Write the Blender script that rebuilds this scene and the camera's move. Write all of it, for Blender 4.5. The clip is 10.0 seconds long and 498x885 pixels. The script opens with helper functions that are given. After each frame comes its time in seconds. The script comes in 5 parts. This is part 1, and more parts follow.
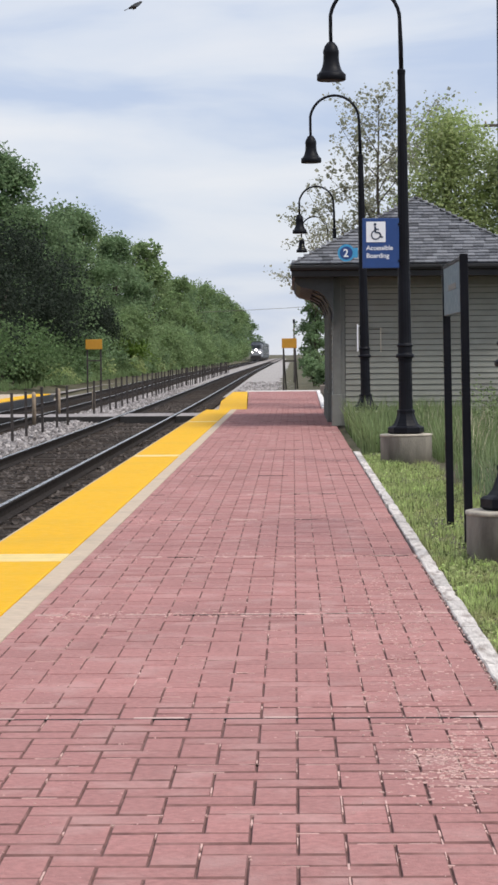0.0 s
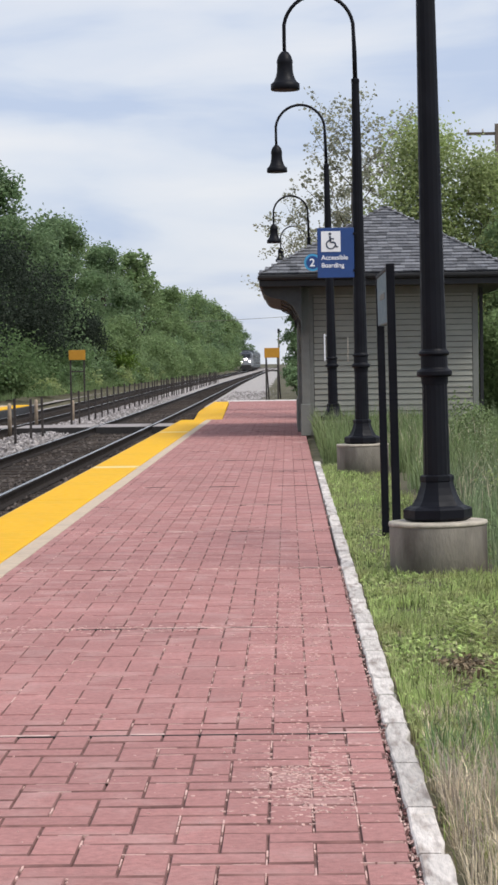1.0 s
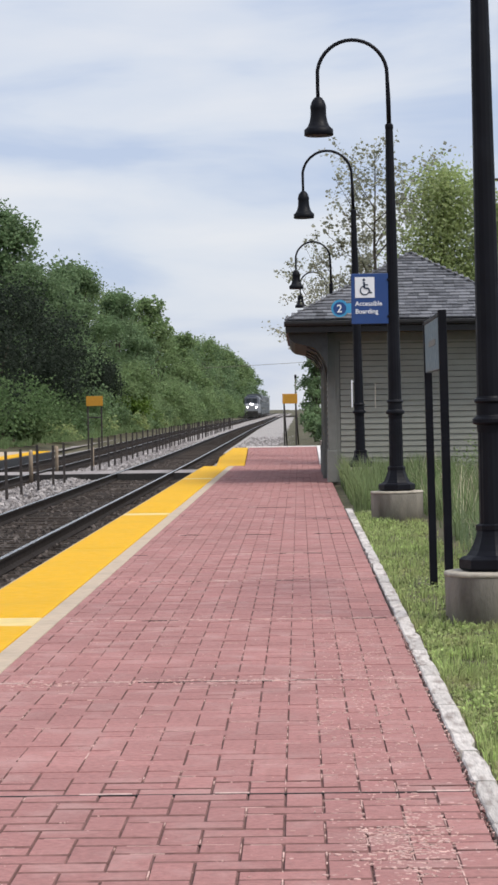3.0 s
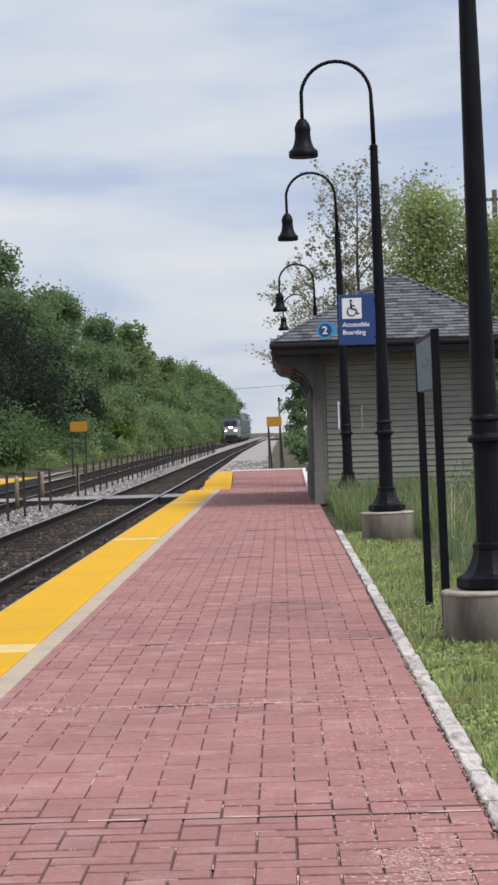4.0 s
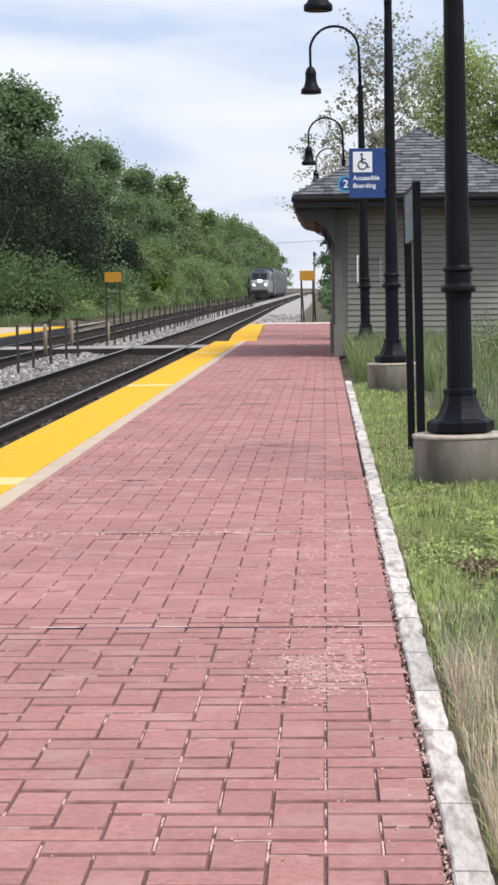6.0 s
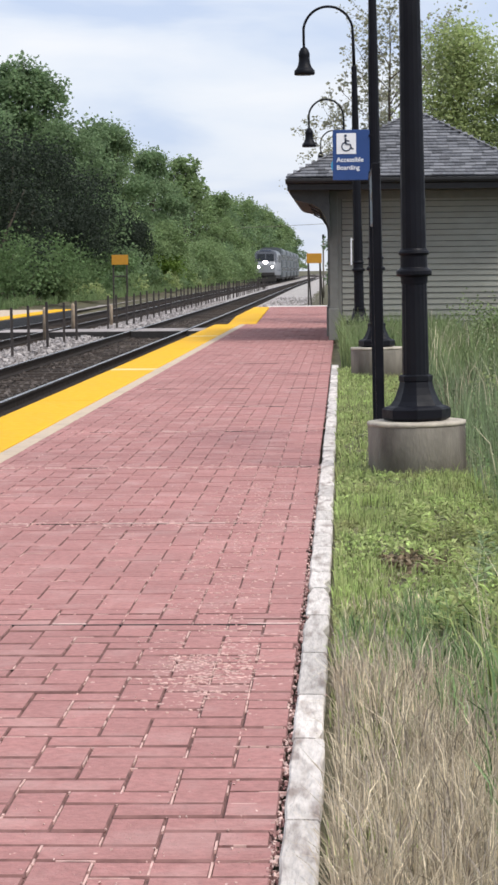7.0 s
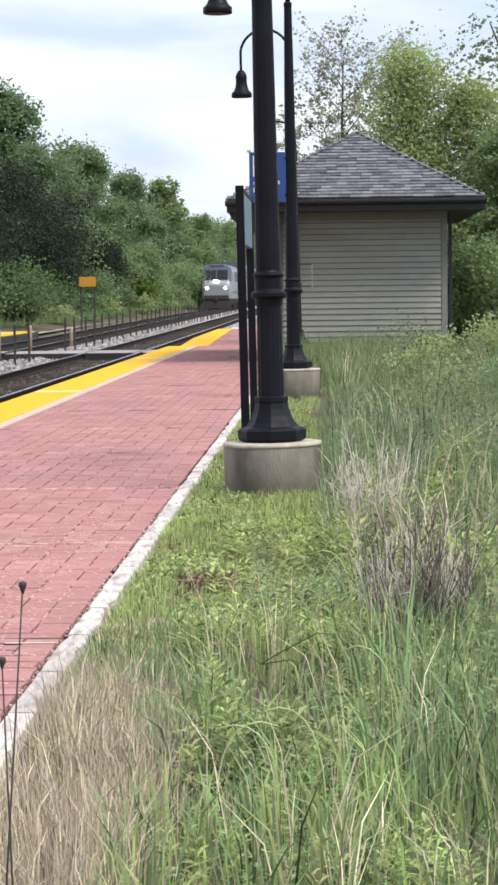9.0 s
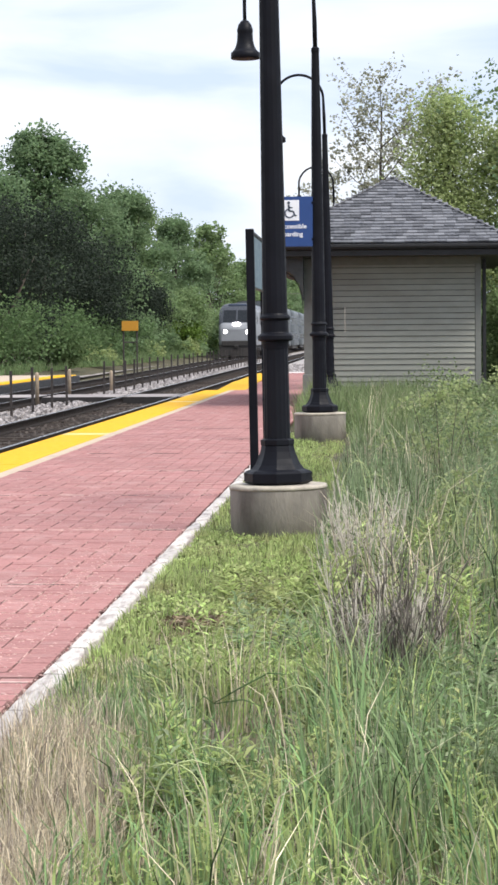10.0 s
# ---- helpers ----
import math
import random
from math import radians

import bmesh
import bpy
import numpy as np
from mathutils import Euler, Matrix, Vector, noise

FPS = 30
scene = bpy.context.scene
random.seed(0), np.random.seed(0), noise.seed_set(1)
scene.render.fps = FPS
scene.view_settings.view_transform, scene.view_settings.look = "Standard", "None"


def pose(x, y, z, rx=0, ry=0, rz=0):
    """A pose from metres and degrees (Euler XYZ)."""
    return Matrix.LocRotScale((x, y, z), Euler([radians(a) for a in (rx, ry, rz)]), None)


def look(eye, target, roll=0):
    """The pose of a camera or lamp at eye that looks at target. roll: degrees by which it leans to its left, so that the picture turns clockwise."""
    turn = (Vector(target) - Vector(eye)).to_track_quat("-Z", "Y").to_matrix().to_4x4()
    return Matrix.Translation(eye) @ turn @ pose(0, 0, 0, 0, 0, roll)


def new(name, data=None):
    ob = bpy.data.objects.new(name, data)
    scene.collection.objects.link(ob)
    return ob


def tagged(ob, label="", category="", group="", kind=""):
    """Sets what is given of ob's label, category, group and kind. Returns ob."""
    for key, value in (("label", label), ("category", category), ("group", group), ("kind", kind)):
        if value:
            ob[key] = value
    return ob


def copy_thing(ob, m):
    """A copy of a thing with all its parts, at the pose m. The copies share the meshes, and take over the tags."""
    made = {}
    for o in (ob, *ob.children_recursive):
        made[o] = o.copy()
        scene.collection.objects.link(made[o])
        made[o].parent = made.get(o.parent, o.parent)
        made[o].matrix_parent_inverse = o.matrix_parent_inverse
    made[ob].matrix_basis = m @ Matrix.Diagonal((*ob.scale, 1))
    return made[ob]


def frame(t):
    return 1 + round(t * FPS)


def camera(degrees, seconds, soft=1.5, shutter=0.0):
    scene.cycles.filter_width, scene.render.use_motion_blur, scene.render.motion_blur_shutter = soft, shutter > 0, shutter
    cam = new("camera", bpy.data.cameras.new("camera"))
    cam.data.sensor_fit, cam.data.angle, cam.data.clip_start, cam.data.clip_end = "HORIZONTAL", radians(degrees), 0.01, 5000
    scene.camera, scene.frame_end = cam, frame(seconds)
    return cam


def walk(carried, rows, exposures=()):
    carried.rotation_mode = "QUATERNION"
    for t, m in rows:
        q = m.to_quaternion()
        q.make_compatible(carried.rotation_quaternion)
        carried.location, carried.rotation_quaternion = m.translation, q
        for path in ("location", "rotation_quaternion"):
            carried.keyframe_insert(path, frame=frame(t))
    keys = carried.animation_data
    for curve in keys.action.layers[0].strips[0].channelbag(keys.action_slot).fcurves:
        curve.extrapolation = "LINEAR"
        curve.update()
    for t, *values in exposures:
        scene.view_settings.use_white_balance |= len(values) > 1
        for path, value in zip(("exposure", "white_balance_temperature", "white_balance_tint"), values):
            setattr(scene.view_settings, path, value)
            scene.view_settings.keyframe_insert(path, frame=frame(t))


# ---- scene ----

cam = camera(12.654, 10.0, soft=2.8)
PATH = [
    (0.0, pose(-0.003, -0.000, 1.421, 87.745, 0, 1.146) @ pose(0, 0, 0, 0, 0, -0.500)),
    (0.5, pose(0.258, 0.116, 1.422, 87.861, 0, 0.881) @ pose(0, 0, 0, 0, 0, -0.680)),
    (1.0, pose(0.499, 0.096, 1.430, 87.982, 0, 1.013) @ pose(0, 0, 0, 0, 0, -0.840)),
    (1.5, pose(0.461, 0.054, 1.423, 87.993, 0, 1.227) @ pose(0, 0, 0, 0, 0, -0.792)),
    (2.0, pose(0.314, 0.028, 1.432, 88.132, 0, 1.314) @ pose(0, 0, 0, 0, 0, -0.629)),
    (2.5, pose(0.279, 0.148, 1.446, 88.540, 0, 1.305) @ pose(0, 0, 0, 0, 0, -0.617)),
    (3.8, pose(0.107, 0.384, 1.444, 89.770, 0, 0.983) @ pose(0, 0, 0, 0, 0, -1.656)),
    (4.0, pose(0.129, 0.342, 1.436, 89.743, 0, 0.833) @ pose(0, 0, 0, 0, 0, -1.713)),
    (4.5, pose(0.331, 0.183, 1.428, 89.013, 0, 0.563) @ pose(0, 0, 0, 0, 0, -1.470)),
    (5.0, pose(0.391, 0.009, 1.399, 87.844, 0, 0.606) @ pose(0, 0, 0, 0, 0, -0.967)),
    (5.5, pose(0.433, -0.293, 1.373, 86.766, 0, 1.157) @ pose(0, 0, 0, 0, 0, -0.684)),
    (5.7, pose(0.472, -0.316, 1.370, 86.432, 0, 1.528) @ pose(0, 0, 0, 0, 0, -0.652)),
    (6.8, pose(0.928, 0.015, 1.357, 85.649, 0, 2.378) @ pose(0, 0, 0, 0, 0, -0.589)),
    (7.0, pose(1.010, 0.074, 1.370, 85.625, 0, 2.404) @ pose(0, 0, 0, 0, 0, -0.581)),
    (7.5, pose(1.197, 0.185, 1.359, 85.652, 0, 2.191) @ pose(0, 0, 0, 0, 0, -0.238)),
    (8.0, pose(1.469, 0.188, 1.367, 85.545, 0, 2.099) @ pose(0, 0, 0, 0, 0, -0.270)),
    (8.5, pose(1.619, 0.225, 1.366, 85.724, 0, 1.800) @ pose(0, 0, 0, 0, 0, -0.330)),
    (9.0, pose(1.917, 0.030, 1.363, 86.172, 0, 2.080) @ pose(0, 0, 0, 0, 0, -0.680)),
    (9.3, pose(1.986, 0.024, 1.361, 86.417, 0, 2.228) @ pose(0, 0, 0, 0, 0, -0.660)),
    (9.5, pose(2.014, 0.020, 1.359, 86.708, 0, 2.378) @ pose(0, 0, 0, 0, 0, -0.600)),
    (10.0, pose(2.204, 0.030, 1.345, 87.328, 0, 3.287) @ pose(0, 0, 0, 0, 0, -0.430)),
]
walk(cam, PATH, [(0.0, 0.0), (2.5, 0.0), (4.0, -0.14), (4.6, -0.12), (5.5, 0.22), (7.0, 0.17), (8.0, 0.25), (8.5, 0.37), (9.0, 0.43), (9.5, 0.59), (10.0, 0.45)])

# ---- world and sun: a bright, thinly clouded sky ----
SUN_EL, SUN_AZ = radians(54), radians(126)     # azimuth from +y (along the platform) towards +x
world = bpy.data.worlds.new("sky")
scene.world = world
world.use_nodes = True
wn, wl = world.node_tree.nodes, world.node_tree.links
wn.clear()
w_out = wn.new("ShaderNodeOutputWorld")
w_sky = wn.new("ShaderNodeTexSky")
w_sky.sky_type, w_sky.sun_disc, w_sky.sun_elevation, w_sky.sun_rotation = "NISHITA", False, SUN_EL, SUN_AZ
w_blue = wn.new("ShaderNodeBackground")
w_blue.inputs["Strength"].default_value = 0.12
wl.new(w_sky.outputs[0], w_blue.inputs[0])
w_tc = wn.new("ShaderNodeTexCoord")
w_map = wn.new("ShaderNodeMapping")
w_map.inputs["Scale"].default_value = (4.6, 4.6, 19.0)
w_map.inputs["Rotation"].default_value = (0.02, -0.05, 0.0)
wl.new(w_tc.outputs["Generated"], w_map.inputs[0])
w_noise = wn.new("ShaderNodeTexNoise")
for key, val in (("Scale", 1.7), ("Detail", 5.0), ("Roughness", 0.48), ("Distortion", 0.35)):
    w_noise.inputs[key].default_value = val
wl.new(w_map.outputs[0], w_noise.inputs["Vector"])
w_ramp = wn.new("ShaderNodeValToRGB")
w_ramp.color_ramp.elements[0].position, w_ramp.color_ramp.elements[0].color = 0.33, (0.55, 0.64, 0.84, 1)
w_ramp.color_ramp.elements[1].position, w_ramp.color_ramp.elements[1].color = 0.72, (0.87, 0.88, 0.93, 1)
el = w_ramp.color_ramp.elements.new(0.5)
el.color = (0.74, 0.79, 0.90, 1)
wl.new(w_noise.outputs["Fac"], w_ramp.inputs[0])
w_cloud = wn.new("ShaderNodeBackground")
w_cloud.inputs["Strength"].default_value = 1.0
wl.new(w_ramp.outputs[0], w_cloud.inputs[0])
w_mix = wn.new("ShaderNodeMixShader")
w_mix.inputs[0].default_value = 0.86
wl.new(w_blue.outputs[0], w_mix.inputs[1])
wl.new(w_cloud.outputs[0], w_mix.inputs[2])
wl.new(w_mix.outputs[0], w_out.inputs[0])

sun = new("sun", bpy.data.lights.new("sun", "SUN"))
sun.data.energy, sun.data.angle, sun.data.color = 3.1, radians(22), (1.0, 0.95, 0.88)
sun_dir = Vector((math.sin(SUN_AZ) * math.cos(SUN_EL), math.cos(SUN_AZ) * math.cos(SUN_EL), math.sin(SUN_EL)))
sun.matrix_world = look(sun_dir * 50, (0, 0, 0))


# ---- materials ----
def mat(name, color, rough=0.7, metal=0.0, vary=0.15, scale=8.0, stain=None, stain_scale=0.8, stain_amt=0.5,
        bump=0.2, bump_scale=60.0, rand=0.0, island=0.0, emit=0.0, stretch=(1, 1, 1), spec=0.5, hue=None, moving=False, tone=0.0, tone_scale=0.5):
    """A procedural surface: base colour, fine grain, broad stains, relief, and variation from piece to piece."""
    m = bpy.data.materials.new(name)
    m.use_nodes = True
    n, l = m.node_tree.nodes, m.node_tree.links
    b = n["Principled BSDF"]
    b.inputs["Roughness"].default_value, b.inputs["Metallic"].default_value = rough, metal
    b.inputs["Specular IOR Level"].default_value = spec
    tc = n.new("ShaderNodeTexCoord")
    mp = n.new("ShaderNodeMapping")
    mp.inputs["Scale"].default_value = stretch
    geo = n.new("ShaderNodeNewGeometry")
    l.new(tc.outputs["Object"] if moving else geo.outputs["Position"], mp.inputs[0])

    def noise_tex(s, detail=4.0):
        t = n.new("ShaderNodeTexNoise")
        t.inputs["Scale"].default_value, t.inputs["Detail"].default_value = s, detail
        l.new(mp.outputs[0], t.inputs["Vector"])
        return t.outputs["Fac"]

    def mix(kind, fac, a, bb):
        x = n.new("ShaderNodeMix")
        x.data_type, x.blend_type = "RGBA", kind
        for sock, v in ((x.inputs["Factor"], fac), (x.inputs["A"], a), (x.inputs["B"], bb)):
            if isinstance(v, (int, float)):
                sock.default_value = v
            elif isinstance(v, tuple):
                sock.default_value = (*v[:3], 1)
            else:
                l.new(v, sock)
        return x.outputs["Result"]

    def ramp(v, lo, hi, c0=0.0, c1=1.0):
        r = n.new("ShaderNodeMapRange")
        for k, val in enumerate((lo, hi, c0, c1)):
            r.inputs[k + 1].default_value = val
        l.new(v, r.inputs[0])
        return r.outputs[0]

    grain = ramp(noise_tex(scale), 0.25, 0.75, 1 - vary, 1 + vary)
    col = mix("MULTIPLY", 1.0, tuple(color), grain)
    if tone:
        col = mix("MULTIPLY", 1.0, col, ramp(noise_tex(tone_scale, 3.0), 0.3, 0.7, 1 - tone, 1 + tone))
    if stain:
        col = mix("MIX", ramp(noise_tex(stain_scale, 6.0), 0.5, 0.68, 0.0, stain_amt), col, tuple(stain))
    for amount, source in ((rand, "Random"), (island, "Random Per Island")):
        if amount:
            if source == "Random":
                v = n.new("ShaderNodeObjectInfo").outputs["Random"]
            else:
                v = geo.outputs["Random Per Island"]
            col = mix("MULTIPLY", 1.0, col, ramp(v, 0, 1, 1 - amount, 1 + amount))
            if hue:
                mm = n.new("ShaderNodeMath")
                mm.operation = "FRACT"
                m2 = n.new("ShaderNodeMath")
                m2.operation = "MULTIPLY"
                m2.inputs[1].default_value = 7.31
                l.new(v, m2.inputs[0])
                l.new(m2.outputs[0], mm.inputs[0])
                col = mix("MIX", ramp(mm.outputs[0], 0.3, 1.0, 0.0, 0.85), col, tuple(hue))
    l.new(col, b.inputs["Base Color"])
    rr = ramp(noise_tex(scale * 2.3), 0.3, 0.7, max(0.02, rough - 0.1), min(1, rough + 0.1))
    l.new(rr, b.inputs["Roughness"])
    if bump:
        bp = n.new("ShaderNodeBump")
        bp.inputs["Strength"].default_value, bp.inputs["Distance"].default_value = bump, 0.01
        l.new(noise_tex(bump_scale), bp.inputs["Height"])
        l.new(bp.outputs[0], b.inputs["Normal"])
    if emit:
        b.inputs["Emission Color"].default_value = (*color, 1)
        b.inputs["Emission Strength"].default_value = emit
    return m


def leaf_mat(name, color, hue, glow=0.3, spread=0.35, patch=None, patch_scale=1.8, tone=0.0):
    """Leaves: diffuse with light passing through, each leaf its own tone."""
    m = mat(name, color, rough=0.55, vary=0.25, scale=0.6, island=spread, hue=hue, bump=0, spec=0.12, stain=patch, stain_scale=patch_scale, stain_amt=0.75,
            tone=tone, tone_scale=patch_scale * 1.7)
    n, l = m.node_tree.nodes, m.node_tree.links
    b = n["Principled BSDF"]
    tr = n.new("ShaderNodeBsdfTranslucent")
    l.new(b.inputs["Base Color"].links[0].from_socket, tr.inputs[0])
    mx = n.new("ShaderNodeMixShader")
    mx.inputs[0].default_value = glow
    l.new(b.outputs[0], mx.inputs[1])
    l.new(tr.outputs[0], mx.inputs[2])
    l.new(mx.outputs[0], n["Material Output"].inputs[0])
    return m


M = {}
M["brick"] = mat("brick_red", (0.368, 0.171, 0.160), 0.85, vary=0.2, scale=34, stain=(0.50, 0.335, 0.31), stain_scale=3.6,
                 stain_amt=0.34, bump=0.6, bump_scale=110, rand=0.06, tone=0.1, tone_scale=0.7)
M["brick_far"] = mat("brick_red_joined", (0.368, 0.171, 0.160), 0.85, vary=0.2, scale=34, stain=(0.50, 0.335, 0.31),
                     stain_scale=3.6, stain_amt=0.34, bump=0.6, bump_scale=110, island=0.07, tone=0.1, tone_scale=0.7)
M["joint"] = mat("dirty_paver_edge", (0.19, 0.094, 0.086), 0.95, vary=0.45, scale=14, stain=(0.31, 0.165, 0.155), stain_scale=5, stain_amt=0.85)
M["flake"] = mat("pale_pink_flake", (0.60, 0.39, 0.35), 0.9, vary=0.3, scale=20)
M["mortar"] = mat("sandy_joint", (0.165, 0.085, 0.077), 0.95, vary=0.35, scale=30, stain=(0.16, 0.10, 0.09), stain_scale=3)
M["salt"] = mat("pale_joint_filler", (0.60, 0.42, 0.38), 0.9, vary=0.3, scale=20)
M["kerb"] = mat("weathered_white_kerb", (0.57, 0.525, 0.495), 0.9, vary=0.22, scale=30, stain=(0.20, 0.15, 0.13), stain_scale=11,
                stain_amt=0.8, bump=1.0, bump_scale=50, rand=0.16, tone=0.14, tone_scale=2.0, stretch=(1.6, 0.35, 1))
M["white_line"] = mat("white_line", (0.78, 0.74, 0.72), 0.7)
M["yellow"] = mat("yellow_edge_paint", (0.72, 0.395, 0.006), 0.65, vary=0.06, scale=6, stain=(0.62, 0.36, 0.02), stain_scale=0.9,
                  stain_amt=0.5, bump=0.15, spec=0.15)
M["pale_yellow"] = mat("pale_yellow_paint", (0.70, 0.54, 0.22), 0.7, vary=0.1, scale=6)
M["cream"] = mat("cream_concrete", (0.50, 0.40, 0.30), 0.85, vary=0.12, scale=12, stain=(0.36, 0.29, 0.23), stain_scale=2)
M["concrete"] = mat("grey_concrete", (0.215, 0.195, 0.165), 0.9, vary=0.25, scale=9, stain=(0.085, 0.07, 0.06), stain_scale=3.2,
                    stain_amt=0.85, bump=0.6, bump_scale=60, stretch=(1, 1, 0.35))
M["concrete_lip"] = mat("pale_concrete_lip", (0.40, 0.36, 0.30), 0.9, vary=0.3, scale=15)
M["black"] = mat("black_enamel", (0.0045, 0.005, 0.0085), 0.52, vary=0.3, scale=5, stain=(0.010, 0.011, 0.015), stain_scale=3, bump=0.1, spec=0.16)
M["lens"] = mat("milky_lens", (0.6, 0.6, 0.56), 0.4, bump=0)
M["siding"] = mat("taupe_siding", (0.272, 0.274, 0.238), 0.75, vary=0.08, scale=10, stain=(0.22, 0.21, 0.18), stain_scale=1.5,
                  bump=0.2, bump_scale=40, rand=0.05, stretch=(0.4, 1, 1))
M["trim"] = mat("grey_green_trim", (0.17, 0.175, 0.16), 0.7, vary=0.1)
M["fascia"] = mat("dark_brown_fascia", (0.022, 0.022, 0.024), 0.5, vary=0.15, spec=0.3)
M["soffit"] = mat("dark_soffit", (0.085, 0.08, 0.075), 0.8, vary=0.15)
M["shingle"] = mat("grey_shingle", (0.115, 0.114, 0.118), 0.95, vary=0.4, scale=30, bump=0.6, bump_scale=150, island=0.4, hue=(0.16, 0.152, 0.15))
M["rail_side"] = mat("rusty_rail_side", (0.024, 0.019, 0.017), 0.85, vary=0.3, scale=6, spec=0.15)
M["rail_top"] = mat("polished_rail_head", (0.55, 0.55, 0.56), 0.28, metal=1.0, vary=0.1, bump=0.05)
M["tie"] = mat("creosoted_tie", (0.040, 0.030, 0.024), 0.9, vary=0.35, scale=7, stain=(0.09, 0.073, 0.06), stain_scale=2, rand=0.3, bump=0.6,
               stretch=(0.3, 2, 2), spec=0.2)
M["ballast"] = mat("ballast_bed", (0.33, 0.30, 0.29), 0.95, vary=0.5, scale=14, stain=(0.17, 0.15, 0.14), stain_scale=0.7,
                   stain_amt=0.7, bump=1.0, bump_scale=18)
M["ballast_dark"] = mat("oily_ballast", (0.021, 0.017, 0.015), 0.95, vary=0.5, scale=14, stain=(0.07, 0.058, 0.05), stain_scale=1.2, bump=1.0,
                        bump_scale=18, spec=0.15)
M["stone"] = mat("ballast_stone", (0.34, 0.315, 0.31), 0.9, vary=0.2, scale=20, island=0.5, hue=(0.2, 0.18, 0.175))
M["stone_dark"] = mat("oily_and_shade_stone", (0.06, 0.05, 0.045), 0.9, vary=0.2, scale=20, island=0.8, spec=0.2, hue=(0.15, 0.13, 0.12))
M["gravel"] = mat("pale_gravel", (0.36, 0.335, 0.325), 0.95, vary=0.35, scale=9, stain=(0.24, 0.22, 0.21), stain_scale=0.5, bump=0.8, bump_scale=25)
M["deck"] = mat("grey_deck_plank", (0.30, 0.27, 0.265), 0.85, vary=0.2, scale=8, rand=0.15, stretch=(2, 0.3, 2))
M["deck_dark"] = mat("black_deck_edge", (0.02, 0.018, 0.018), 0.8)
M["stake"] = mat("dark_steel_post", (0.035, 0.028, 0.026), 0.7, vary=0.3)
M["bollard"] = mat("weathered_wood_bollard", (0.33, 0.26, 0.19), 0.85, vary=0.25)
M["soil"] = mat("soil_and_turf", (0.075, 0.07, 0.036), 0.95, vary=0.45, scale=7, stain=(0.15, 0.12, 0.075), stain_scale=1.3, stain_amt=0.8,
                bump=1.0, bump_scale=12)
M["blue"] = mat("blue_sign_enamel", (0.016, 0.055, 0.20), 0.4, vary=0.06, bump=0)
M["cyan"] = mat("light_blue_sign", (0.05, 0.30, 0.55), 0.4, vary=0.05, bump=0)
M["white"] = mat("white_sign_film", (0.78, 0.80, 0.84), 0.45, vary=0.03, bump=0)
M["slate_sign"] = mat("slate_blue_panel", (0.085, 0.14, 0.18), 0.45, vary=0.1, bump=0)
M["amber"] = mat("amber_sign", (0.46, 0.22, 0.015), 0.6, vary=0.1)
M["silver"] = mat("silver_train_skin", (0.25, 0.26, 0.28), 0.45, metal=0.15, vary=0.12, scale=1.2, bump=0.05, moving=True)
M["steel"] = mat("fluted_stainless", (0.105, 0.12, 0.13), 0.42, metal=0.35, vary=0.12, scale=1.5, bump=0.05, moving=True)
M["navy"] = mat("navy_stripe", (0.035, 0.05, 0.085), 0.35, vary=0.05, bump=0, moving=True)
M["glass"] = mat("dark_train_glass", (0.015, 0.018, 0.022), 0.25, vary=0.05, bump=0, moving=True, spec=0.2)
M["grime"] = mat("grimy_underframe", (0.03, 0.028, 0.027), 0.8, vary=0.3, moving=True)
M["roof_grey"] = mat("dark_train_roof", (0.07, 0.075, 0.08), 0.6, moving=True)
M["lamp_glow"] = mat("headlamp_glow", (1.0, 0.90, 0.90), 0.3, emit=14.0, bump=0, vary=0, moving=True)
M["bark"] = mat("grey_bark", (0.085, 0.07, 0.055), 0.95, vary=0.35, scale=5, bump=0.9, bump_scale=14, stretch=(1, 1, 0.25))
M["leaf_deep"] = leaf_mat("deep_green_leaf", (0.175, 0.26, 0.13), (0.22, 0.295, 0.16), 0.5, 0.26, tone=0.22, patch_scale=0.35)
M["leaf_mid"] = leaf_mat("mid_green_leaf", (0.205, 0.29, 0.13), (0.265, 0.345, 0.165), 0.5, 0.3, tone=0.22, patch_scale=0.35)
M["leaf_dark"] = leaf_mat("near_black_leaf", (0.032, 0.044, 0.030), (0.044, 0.056, 0.040), 0.35, 0.2)
M["leaf_lime"] = leaf_mat("fresh_green_leaf", (0.15, 0.24, 0.05), (0.19, 0.27, 0.07), 0.4)
M["leaf_hedge"] = leaf_mat("hedge_green_leaf", (0.115, 0.185, 0.075), (0.155, 0.22, 0.10), 0.45, 0.3, tone=0.2, patch_scale=0.5)
M["leaf_olive"] = leaf_mat("olive_green_leaf", (0.35, 0.42, 0.185), (0.44, 0.495, 0.255), 0.55, 0.3, tone=0.2, patch_scale=0.5)
M["leaf_pale"] = leaf_mat("young_grey_leaf", (0.30, 0.31, 0.22), (0.46, 0.46, 0.38), 0.45)
M["grass"] = leaf_mat("green_grass", (0.205, 0.32, 0.14), (0.37, 0.47, 0.24), 0.4, 0.7, (0.09, 0.15, 0.05), 1.5, 0.42)
M["grass_bright"] = leaf_mat("bright_low_grass", (0.335, 0.43, 0.155), (0.50, 0.54, 0.255), 0.4, 0.7, (0.33, 0.28, 0.16), 2.2, 0.34)
M["grass_grey"] = leaf_mat("grey_green_tall_grass", (0.19, 0.26, 0.13), (0.36, 0.41, 0.26), 0.4, 0.75, (0.11, 0.165, 0.065), 0.9, 0.42)
M["straw"] = leaf_mat("dry_straw", (0.72, 0.63, 0.47), (0.48, 0.40, 0.295), 0.35, 0.75, (0.38, 0.31, 0.22), 5.0, 0.22)
